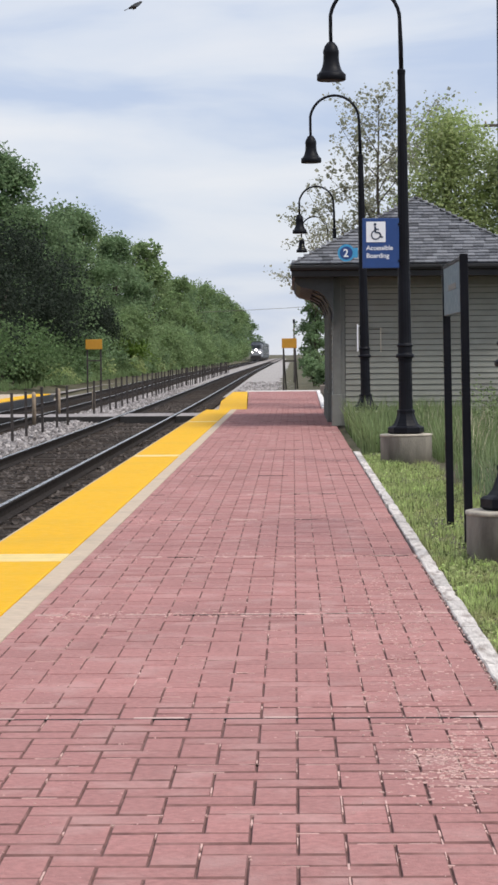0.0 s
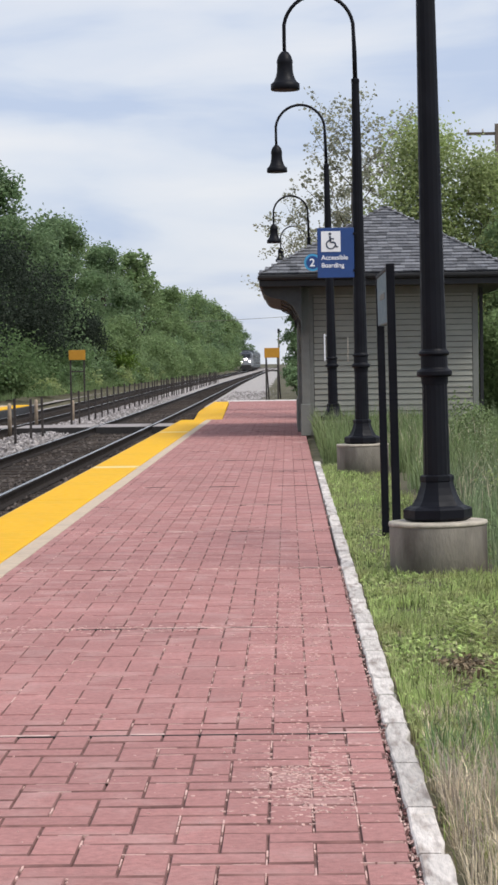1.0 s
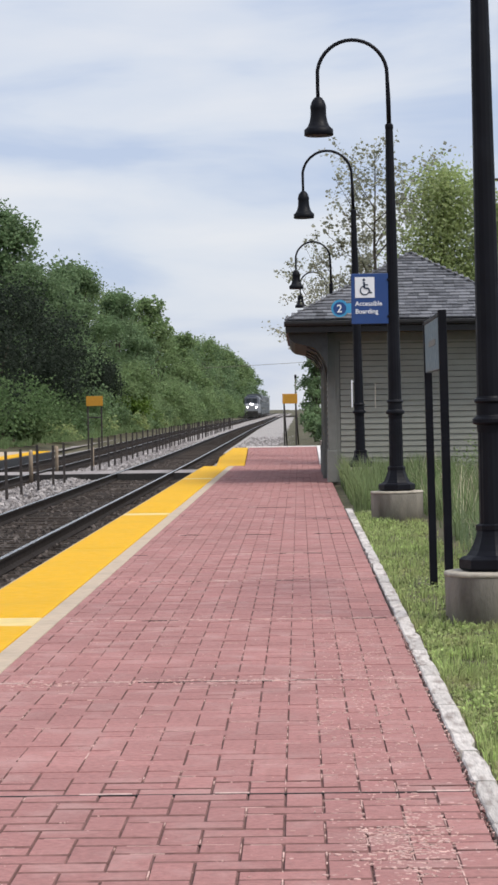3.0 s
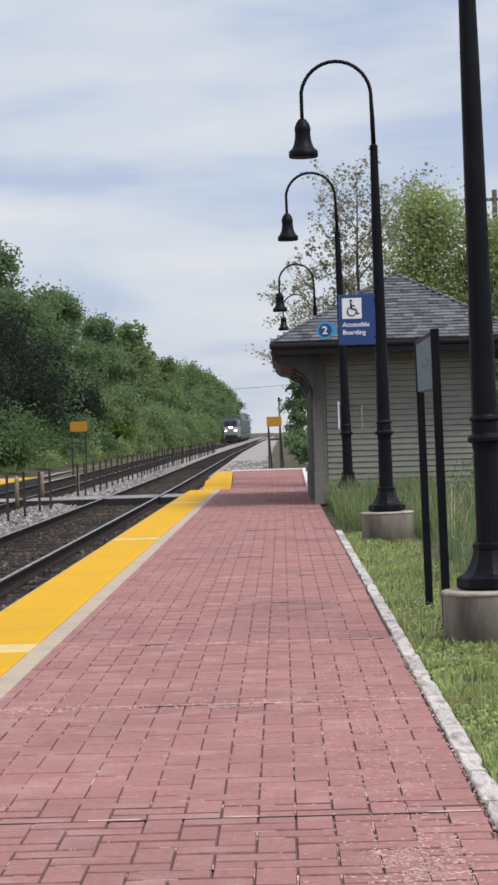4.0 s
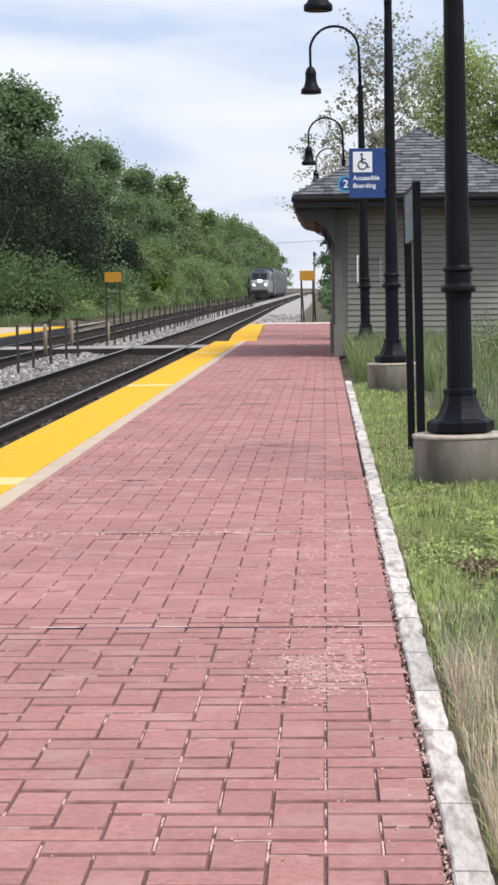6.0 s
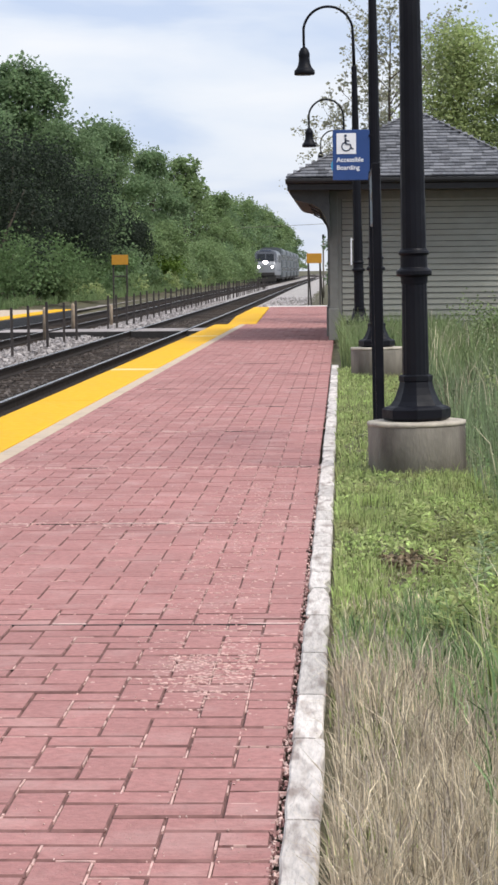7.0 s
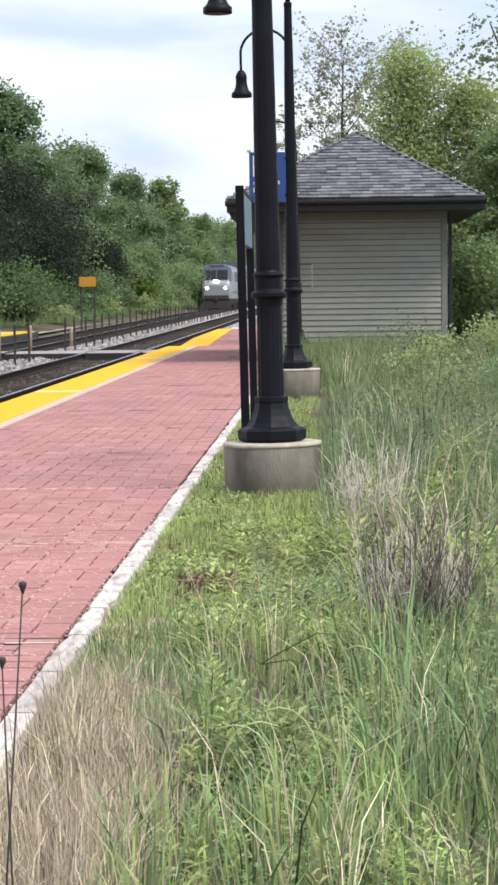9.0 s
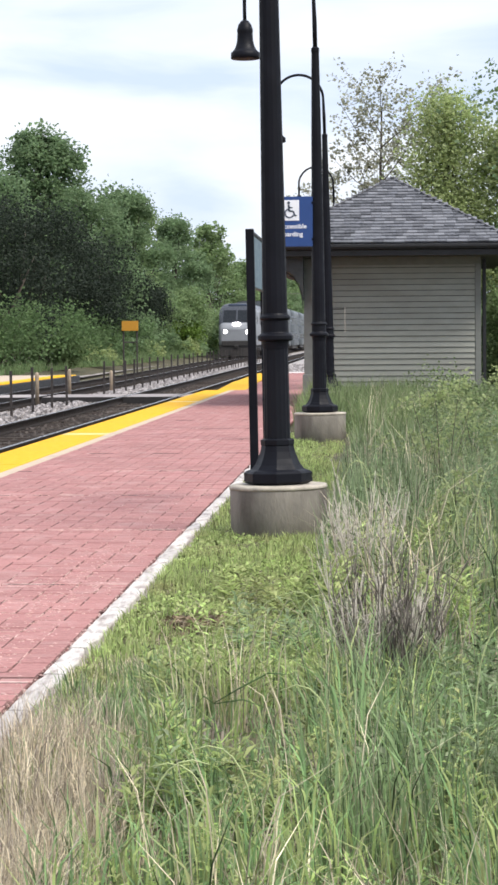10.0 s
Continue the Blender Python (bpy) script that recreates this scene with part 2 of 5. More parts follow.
M["pale_green"] = mat("pale_green_stem", (0.40, 0.46, 0.22), 0.8, vary=0.25, scale=20)
M["meadow"] = leaf_mat("deep_meadow_grass", (0.165, 0.225, 0.095), (0.28, 0.335, 0.17), 0.35, 0.6, tone=0.25, patch_scale=0.8)
M["litter"] = leaf_mat("brown_leaf_litter", (0.13, 0.095, 0.06), (0.34, 0.27, 0.18), 0.1, 0.6)
M["dead"] = leaf_mat("dead_grey_stems", (0.30, 0.25, 0.21), (0.58, 0.51, 0.44), 0.2)
# Dark for the brackets, and for shade under the eave and siding laps.
M["trim_and_shade"] = mat("olive_trim_and_shade", (0.036, 0.039, 0.040), 0.7, vary=0.12)
M["cab_mask"] = mat("dark_cab_mask", (0.05, 0.055, 0.068), 0.3, vary=0.05, bump=0, moving=True)
M["dead_wood"] = mat("dry_brown_stem", (0.12, 0.104, 0.088), 0.9, vary=0.3, scale=30)
M["pale_stem"] = mat("pale_dry_stem", (0.47, 0.43, 0.36), 0.9, vary=0.25, scale=30)
M["feather"] = mat("dark_feather", (0.03, 0.03, 0.032), 0.7, moving=True)


# ---- mesh helpers ----
def mesh_object(name, bm, material, parent=None):
    me = bpy.data.meshes.new(name)
    bm.normal_update()
    bm.to_mesh(me)
    bm.free()
    for m in (material if isinstance(material, (list, tuple)) else [material]):
        me.materials.append(m)
    ob = new(name, me)
    if parent:
        ob.parent = parent
    return ob


def part(name, bm, material, parent, label=""):
    return tagged(mesh_object(name, bm, material, parent), label)


def thing(name, label, category, group="", kind="", at=None):
    ob = new(name)
    ob.empty_display_size = 0.2
    if at is not None:
        ob.matrix_basis = at
    return tagged(ob, label, category, group, kind)


def data_object(name, verts, faces, material, parent=None, smooth=False):
    me = bpy.data.meshes.new(name)
    me.from_pydata(verts, [], faces)
    me.materials.append(material)
    if smooth:
        me.polygons.foreach_set("use_smooth", [True] * len(me.polygons))
    ob = new(name, me)
    if parent:
        ob.parent = parent
    return ob


def box(bm, x0, x1, y0, y1, z0, z1, bevel=0.0, index=0):
    r = bmesh.ops.create_cube(bm, size=1.0, matrix=Matrix.Translation(((x0 + x1) / 2, (y0 + y1) / 2, (z0 + z1) / 2))
                              @ Matrix.Diagonal((x1 - x0, y1 - y0, z1 - z0, 1)))
    fs = {f for v in r["verts"] for f in v.link_faces}
    for f in fs:
        f.material_index = index
    if bevel:
        es = {e for v in r["verts"] for e in v.link_edges}
        bmesh.ops.bevel(bm, geom=list(es), offset=bevel, segments=2, affect="EDGES", profile=0.5)
    return bm


def lathe(bm, profile, segs=24, cx=0.0, cy=0.0, smooth=True, flutes=0.0):
    """Turn a profile of (radius, height) about the vertical through (cx, cy)."""
    rings = []
    for r, z in profile:
        ring = []
        for k in range(segs):
            a = 2 * math.pi * k / segs
            q = r * (1 - flutes * (k % 2))
            ring.append(bm.verts.new((cx + q * math.cos(a), cy + q * math.sin(a), z)))
        rings.append(ring)
    for a, b in zip(rings, rings[1:]):
        for k in range(segs):
            f = bm.faces.new((a[k], a[(k + 1) % segs], b[(k + 1) % segs], b[k]))
            f.smooth = smooth
    for ring, flip in ((rings[0], True), (rings[-1], False)):
        bm.faces.new(ring[::-1] if flip else ring)
    return bm


def tube(bm, points, radii, segs=10):
    """A round tube through points."""
    rings = []
    for k, p in enumerate(points):
        p = Vector(p)
        d = (Vector(points[min(k + 1, len(points) - 1)]) - Vector(points[max(k - 1, 0)])).normalized()
        side = d.cross(Vector((0, 1, 0)) if abs(d.y) < 0.9 else Vector((1, 0, 0))).normalized()
        up = side.cross(d)
        r = radii[k] if isinstance(radii, (list, tuple)) else radii
        rings.append([bm.verts.new(p + side * r * math.cos(2 * math.pi * i / segs) + up * r * math.sin(2 * math.pi * i / segs))
                      for i in range(segs)])
    for a, b in zip(rings, rings[1:]):
        for i in range(segs):
            bm.faces.new((a[i], a[(i + 1) % segs], b[(i + 1) % segs], b[i])).smooth = True
    bm.faces.new(rings[0][::-1])
    bm.faces.new(rings[-1])
    return bm


def prism(bm, outline, axis, a, b, index=0):
    """Extrude a closed outline of 2D points along an axis from a to b."""
    def p3(u, v, w):
        return {"x": (w, u, v), "y": (u, w, v), "z": (u, v, w)}[axis]
    lo = [bm.verts.new(p3(u, v, a)) for u, v in outline]
    hi = [bm.verts.new(p3(u, v, b)) for u, v in outline]
    fs = [bm.faces.new(lo), bm.faces.new(hi[::-1])]
    for k in range(len(outline)):
        j = (k + 1) % len(outline)
        fs.append(bm.faces.new((lo[j], lo[k], hi[k], hi[j])))
    for f in fs:
        f.material_index = index
    bmesh.ops.recalc_face_normals(bm, faces=fs)
    return bm


def disc(bm, cx, cz, r, y, depth=0.006, segs=24, index=0):
    return prism(bm, [(cx + r * math.cos(2 * math.pi * k / segs), cz + r * math.sin(2 * math.pi * k / segs)) for k in range(segs)],
                 "y", y, y + depth, index)


def text_mesh(name, words, size, m, material, parent, label=""):
    """Lettering in the built-in font, as a mesh a few millimetres thick."""
    cu = bpy.data.curves.new(name, "FONT")
    cu.body, cu.size, cu.extrude, cu.align_x = words, size, 0.002, "LEFT"
    cu.offset = size * 0.018
    tmp = new(name, cu)
    me = bpy.data.meshes.new_from_object(tmp.evaluated_get(bpy.context.evaluated_depsgraph_get()))
    bpy.data.objects.remove(tmp)
    me.materials.clear()
    me.materials.append(material)
    ob = new(name, me)
    ob.parent = parent
    ob.matrix_basis = m
    return tagged(ob, label)


# ---- ground and track bed ----
def near_shift(y):
    u = min(max((y - 45) / 170, 0), 1)
    return -0.55 * u * u * (3 - 2 * u)


def far_shift(y):
    u = min(max((y - 40) / 150, 0), 1)
    return -1.3 * u * u * (3 - 2 * u)


def build_ground():
    xs = [(-3000, 0.2), (-60, 0.2), (-13.5, -0.05), (-11.2, -0.35), (-10.6, -0.52), (-2.2, -0.52), (-1.9, -0.3), (0.93, -0.06), (1.2, -0.035),
          (2.5, -0.02), (4.5, 0.02), (8, 0.05), (60, 0.1), (3000, 0.1)]
    ys = [-3000, -60, 0, 3] + [3 + 1.5 * k for k in range(1, 40)] + [70, 86, 120, 200, 400, 800, 3000]
    verts, faces = [], []
    for y in ys:
        for x, z in xs:
            bumpy = 0.03 * noise.noise((x * 1.3, y * 0.9, 3.1)) if 1.1 < x < 9 and 2 < y < 60 else 0.0
            verts.append((x, y, z + bumpy))
    w = len(xs)
    for j in range(len(ys) - 1):
        for i in range(w - 1):
            a = j * w + i
            faces.append((a, a + 1, a + w + 1, a + w))
    tagged(data_object("ground", verts, faces, M["soil"]), "rough turf and soil ground reaching the horizon", "ground", kind="structure")


def strip(name, x0, x1, z, y0, y1, material, label, category, shift=None, step=4.0, lumps=0.0, cols=2):
    """A long sheet along the line, following the tracks' drift."""
    verts, faces = [], []
    n = int((y1 - y0) / step) + 1
    for j in range(n + 1):
        y = y0 + (y1 - y0) * j / n
        s = shift(y) if shift else 0.0
        for i in range(cols):
            x = x0 + (x1 - x0) * i / (cols - 1)
            h = lumps * noise.noise((x * 2.1, y * 1.7, 0.4)) if lumps and 0 < i < cols - 1 else 0.0
            verts.append((x + s, y, z + h))
    for j in range(n):
        for i in range(cols - 1):
            a = j * cols + i
            faces.append((a, a + 1, a + cols + 1, a + cols))
    return tagged(data_object(name, verts, faces, material), label, category, kind="structure")


def stones(name, count, x0, x1, y0, y1, z, s0, s1, material, label, shift=None, hump=0.0):
    rng = np.random.RandomState(hash_seed(name))
    base = np.array([(-1, -.7, -.5), (1, -.8, -.4), (.8, .9, -.5), (-.9, .7, -.4), (-.5, -.4, .6), (.6, -.3, .5), (.4, .6, .65), (-.6, .4, .5)])
    quads = ((0, 3, 2, 1), (4, 5, 6, 7), (0, 1, 5, 4), (1, 2, 6, 5), (2, 3, 7, 6), (3, 0, 4, 7))
    verts, faces = [], []
    for k in range(count):
        y = y0 + (y1 - y0) * rng.rand() ** 1.6
        u = rng.rand()
        x = x0 + (x1 - x0) * u + (shift(y) if shift else 0)
        s = rng.uniform(s0, s1)
        rot = np.array(Euler(rng.uniform(0, 6.28, 3)).to_matrix())
        pts = (base * rng.uniform(0.7, 1.2, (8, 3)) * s) @ rot.T + (x, y, z + s * 0.3 + hump * math.sin(math.pi * u))
        faces += [tuple(k * 8 + i for i in q) for q in quads]
        verts += pts.tolist()
    return tagged(data_object(name, verts, faces, material), label, "gravel", kind="stuff")


def hash_seed(text):
    return sum((i + 1) * ord(c) for i, c in enumerate(text)) % 99991


RAIL_Z = -0.25
RAIL_OUT = [(-0.076, -0.172), (0.076, -0.172), (0.076, -0.158), (0.012, -0.13), (0.012, -0.042), (0.036, -0.034), (0.036, -0.006), (0.028, 0.0),
            (-0.028, 0.0), (-0.036, -0.006), (-0.036, -0.034), (-0.012, -0.042), (-0.012, -0.13), (-0.076, -0.158)]


def build_track(name, centre, shift, y0, y1, near_ties, label):
    track = thing(name, label, "railway track", kind="structure")
    for side in (-0.752, 0.752):
        bm = bmesh.new()
        rows, y = [], y0
        while y < y1:
            s = centre + side + shift(y)
            rows.append([bm.verts.new((s + u, y, RAIL_Z + v)) for u, v in RAIL_OUT])
            y += 4 if y < 220 else 25
        n = len(RAIL_OUT)
        for a, b in zip(rows, rows[1:]):
            for k in range(n):
                f = bm.faces.new((a[k], a[(k + 1) % n], b[(k + 1) % n], b[k]))
                f.material_index = 1 if k == 7 else 0
        bm.faces.new(rows[0][::-1])
        bm.faces.new(rows[-1])
        bmesh.ops.recalc_face_normals(bm, faces=bm.faces)
        part("rail", bm, [M["rail_side"], M["rail_top"]], track, "steel rail with a polished running surface")
    bm = box(bmesh.new(), -1.3, 1.3, -0.115, 0.115, -0.15, 0.0, 0.012)
    me_ob = part("tie", bm, M["tie"], track)
    rng = random.Random(5)
    ties = [y0 + 0.53 * k for k in range(int((y1 - y0) / 0.53))]
    me_ob.location = (centre, ties[0], RAIL_Z - 0.168)
    for y in ties[1:near_ties]:
        o = new("tie", me_ob.data)
        o.parent = track
        o.location = (centre + shift(y) + rng.uniform(-.03, .03), y + rng.uniform(-.03, .03), RAIL_Z - 0.168 - rng.uniform(0, .015))
        o.rotation_euler = (0, 0, rng.uniform(-.015, .015))
    verts, faces = [], []
    for y in ties[near_ties:]:
        if y > 330:
            break
        c, z = centre + shift(y), RAIL_Z - 0.17
        b = len(verts)
        verts += [(c + sx * 1.3, y + sy * 0.115, z - 0.15 * (1 - k)) for k in (0, 1) for sx, sy in ((-1, -1), (1, -1), (1, 1), (-1, 1))]
        faces += [tuple(b + i for i in q) for q in ((4, 5, 6, 7), (0, 1, 5, 4), (1, 2, 6, 5), (2, 3, 7, 6), (3, 0, 4, 7))]
    tagged(data_object("far_ties", verts, faces, M["tie"], track), kind="stuff")
    return track


build_ground()
strip("ballast_between_tracks", -10.5, -1.95, -0.50, -40, 900, M["ballast"], "grey crushed-stone ballast under the tracks", "ballast", near_shift, 3.0, 0.03, 12)
strip("ballast_near_track", -5.35, -2.75, -0.435, -40, 500, M["ballast_dark"], "dark oily ballast between the rails", "ballast", near_shift, 3.0, 0.02, 6)
strip("ballast_far_track", -9.2, -6.7, -0.435, -40, 500, M["ballast_dark"], "dark oily ballast of the second track", "ballast", far_shift, 3.0, 0.02, 6)
strip("trackside_gravel", -13.2, -10.3, -0.33, 84.6, 500, M["ballast"], "grey gravel shoulder beside the second track", "ballast", far_shift, 3.0, 0.04, 5)
strip("gravel_path", -2.6, 3.2, -0.2, 84.6, 420, M["gravel"], "pale gravel path past the platform's end", "gravel path", near_shift, 3.0, 0.04, 8)
build_track("railway_track_near", -4.05, near_shift, -30, 900, 280, "single railway track on dark weathered ties")
build_track("railway_track_far", -7.9, far_shift, -30, 900, 200, "second railway track beyond the post fence")
stones("ballast_stones", 6500, -6.9, -5.15, 32, 130, -0.49, 0.035, 0.07, M["stone"], "loose pale grey ballast stones", near_shift, 0.09)
# Dark stone colour here stands in for the shadowed tie ends and clips.
stones("shoulder_stones", 2600, -2.95, -2.3, 17, 70, -0.47, 0.03, 0.06, M["stone_dark"], "ballast stones at the platform's edge, darkened for the shaded tie ends", near_shift)
stones("track_stones", 4800, -5.15, -2.95, 20, 85, -0.462, 0.025, 0.055, M["stone_dark"], "dark oily stones between the ties", near_shift)
stones("path_stones", 1500, -2.4, 0.6, 85.5, 130, -0.2, 0.02, 0.05, M["stone"], "loose gravel on the path", near_shift)


# ---- platform ----
BW, ROW0, NROW = 0.14, 8.71, 25       # paver width, a cross joint's place, rows from joint to joint


def build_platform():
    plat = thing("platform", "low station platform paved with red herringbone pavers", "platform", kind="structure")
    bm = bmesh.new()
    prism(bm, [(-1.47, -20), (0.845, -20), (0.80, 57.9), (-1.47, 57.9)], "z", -0.5, -0.009)
    prism(bm, [(-1.19, 57.9), (0.72, 57.9), (0.86, 85), (-1.7, 85)], "z", -0.5, -0.009)
    part("paving_bed", bm, M["mortar"], plat, "dark sandy joints between the pavers")
    # yellow edge in slabs, cream margin, end step
    joints = [-20.0, -15.9, -7.9, 0.1, 8.1, 16.1, 24.0, 32.0, 40.0, 48.0, 57.9]
    for a, b in zip(joints, joints[1:]):
        band = 0.62 if b in (0.1, 16.1, 32.0, 48.0) else 0.006
        part("edge_slab", box(bmesh.new(), -2.26, -1.622, a + 0.03, b - band - 0.006, -0.42, 0.0, 0.008), M["yellow"], plat, "yellow painted platform edge")
        if band > 0.1:
            part("edge_joint_slab", box(bmesh.new(), -2.26, -1.622, b - 0.62, b - 0.006, -0.42, -0.002, 0.006), M["pale_yellow"], plat, "paler yellow band")
        part("margin_slab", box(bmesh.new(), -1.618, -1.474, a + 0.006, b - 0.006, -0.42, -0.002, 0.006), M["cream"], plat, "cream concrete margin")
        part("edge_face", box(bmesh.new(), -2.33, -2.264, a + 0.004, b - 0.004, -0.42, -0.03, 0.015), M["cream"], plat, "chipped concrete nosing")
    bm = prism(bmesh.new(), [(-1.93, 57.95), (-1.21, 57.95), (-1.74, 84.9), (-2.28, 84.9), (-2.2, 68)], "z", -0.42, -0.001)
    part("end_edge_slab", bm, M["yellow"], plat, "yellow painted end of the platform edge")
    part("end_line", box(bmesh.new(), -1.8, 0.98, 85.0, 85.3, -0.42, 0.03, 0.02), M["white_line"], plat, "white painted end kerb")
    bm = prism(bmesh.new(), [(0.724, 57.9), (0.87, 57.9), (1.0, 85), (0.864, 85)], "z", -0.3, 0.04)
    part("side_line", bm, M["white_line"], plat, "white painted side kerb")
    return plat


def build_pavers(plat):
    """90-degree herringbone: each paver two modules long; those along a cross joint are cut."""
    half, deep = 0.0026, 0.0075     # half joints across and along

    def paver_mesh(nx, ny):
        bm = bmesh.new()
        x1, y1, b, c = nx * BW - half, ny * BW - deep, 0.0034, 0.0062
        top = [bm.verts.new(p) for p in ((half + b, deep + c, 0), (x1 - b, deep + c, 0), (x1 - b, y1 - c, 0), (half + b, y1 - c, 0))]
        mid = [bm.verts.new(p) for p in ((half, deep, -c), (x1, deep, -c), (x1, y1, -c), (half, y1, -c))]
        low = [bm.verts.new((v.co.x, v.co.y, -0.024)) for v in mid]
        bm.faces.new(top)
        for a, d in ((mid, top), (low, mid)):
            for k in range(4):
                bm.faces.new((a[k], a[(k + 1) % 4], d[(k + 1) % 4], d[k])).material_index = 1
        me = bpy.data.meshes.new("paver")
        bm.normal_update()
        bm.to_mesh(me)
        bm.free()
        me.materials.append(M["brick"])
        me.materials.append(M["joint"])
        return me

    meshes = {key: paver_mesh(*key) for key in ((2, 1), (1, 2), (1, 1))}
    rng = random.Random(11)
    near, verts, faces = [], [], []
    pattern = ((0, 1, 2, 3), (4, 5, 1, 0), (5, 6, 2, 1), (6, 7, 3, 2), (7, 4, 0, 3))

    def lay(cx, cr, nx, ny):
        x, y = cx * BW, ROW0 + cr * BW
        x0, x1 = x, x + nx * BW
        lo, hi = (-1.47, 0.848) if y < 57.8 else (-1.2 - (y - 57.9) * 0.0185, 0.72 + (y - 57.9) * 0.005)
        if x1 <= lo + 0.03 or x0 >= hi - 0.03:
            return
        whole = x0 >= lo and x1 <= hi
        if whole and 4.9 < y < 8.75 and len(near) < 300:
            o = new("paver", meshes[(nx, ny)])
            o.parent = plat
            o.location = (x, y, rng.uniform(-0.0025, 0.0015))
            o.rotation_euler = (rng.uniform(-.006, .006), rng.uniform(-.006, .006), rng.uniform(-.004, .004))
            near.append(o)
            return
        open_joint = min(max(0.5 + 1.1 * noise.noise((x * 1.3, y * 0.55, 2.2)) + rng.uniform(-.35, .35), 0.08), 1.0)
        gx, gy = (half, deep) if y < 9 else (0.0027 * open_joint, 0.0014 * open_joint)
        cut = rng.uniform(0.0, 0.022) if x1 > hi and y < 20 else 0.0
        x0, x1 = max(x0, lo) + gx, min(x1, hi) - gx - cut
        y0, y1, b, z = y + gy, y + ny * BW - gy, 0.003, rng.uniform(-0.003, 0.001)
        k = len(verts)
        verts.extend(((x0 + b, y0 + b, z), (x1 - b, y0 + b, z + rng.uniform(-.001, .001)), (x1 - b, y1 - b, z), (x0 + b, y1 - b, z)))
        verts.extend(((x0, y0, -0.012), (x1, y0, -0.012), (x1, y1, -0.012), (x0, y1, -0.012)))
        faces.extend(tuple(k + i for i in q) for q in pattern)

    for cr in range(-204, int((84.9 - ROW0) / BW)):
        for cx in range(-14, 8):
            m = (cx + cr + 3) % 4
            if m == 0:
                lay(cx, cr, 2, 1)
            elif m == 2:
                if (cr + 1) % NROW == 0:
                    lay(cx, cr, 1, 1)
                    lay(cx, cr + 1, 1, 1)
                else:
                    lay(cx, cr, 1, 2)
    far = data_object("joined_pavers", verts, faces, M["brick_far"], plat)
    far.data.materials.append(M["joint"])
    far.data.polygons.foreach_set("material_index", [1 if k % 5 in (2, 4) or (k % 5 and verts[f[0]][1] < 9) else 0 for k, f in enumerate(faces)])
    tagged(far, kind="stuff")


platform = build_platform()


def build_cross_joints():
    """Sawn cross joints: a dark line with crumbs of pale filler."""
    rng = random.Random(3)
    for k in range(0, 12):
        y = ROW0 + k * NROW * BW
        bm = bmesh.new()
        x = -1.46
        while x < 0.82:
            d = rng.uniform(0.1, 0.35)
            if rng.random() < (0.97 if k == 0 else 0.3):
                box(bm, x, min(x + d, 0.83), y - 0.006, y + 0.006, -0.01, 0.0016, index=0)
            if rng.random() < (0.62 if k else 0.22):
                s = x + rng.uniform(0, 0.1)
                box(bm, s, min(s + rng.uniform(0.05, 0.22), 0.83), y + rng.uniform(-0.004, 0.006), y + rng.uniform(0.012, 0.03), -0.01, 0.003, index=1)
            x += d
        part("cross_joint", bm, [M["deck_dark"], M["salt"]], platform, "sawn joint with crumbling pale filler")


build_cross_joints()


def build_joint_sand():
    """Slivers of pale sand and lime standing in some of the joints."""
    rng = random.Random(33)
    verts, faces = [], []

    def sliver(x0, x1, y0, y1, z):
        k = len(verts)
        verts.extend(((x0, y0, -0.012), (x1, y0, -0.012), (x1, y1, -0.012), (x0, y1, -0.012), (x0, y0, z), (x1, y0, z), (x1, y1, z), (x0, y1, z)))
        faces.extend(tuple(k + i for i in q) for q in ((4, 5, 6, 7), (0, 1, 5, 4), (1, 2, 6, 5), (2, 3, 7, 6), (3, 0, 4, 7)))

    for k in range(420):
        y = 5 + 17 * rng.random() ** 1.4
        x = BW * rng.randint(-10, 5) if rng.random() < 0.45 else BW * rng.randint(1, 5)
        sliver(x - 0.003, x + rng.uniform(-0.0005, 0.003), y, y + rng.uniform(0.02, 0.12), rng.uniform(-0.004, 0.0015))
    for k in range(360):
        r = rng.randint(-26, 90)
        x = -1.4 + 2.2 * rng.random() ** 0.7
        y = ROW0 + r * BW
        sliver(x, x + rng.uniform(0.03, 0.13), y - 0.004, y + rng.uniform(-0.001, 0.004), rng.uniform(-0.003, 0.0015))
    tagged(data_object("joint_sand", verts, faces, M["flake"], platform), kind="stuff")


build_joint_sand()


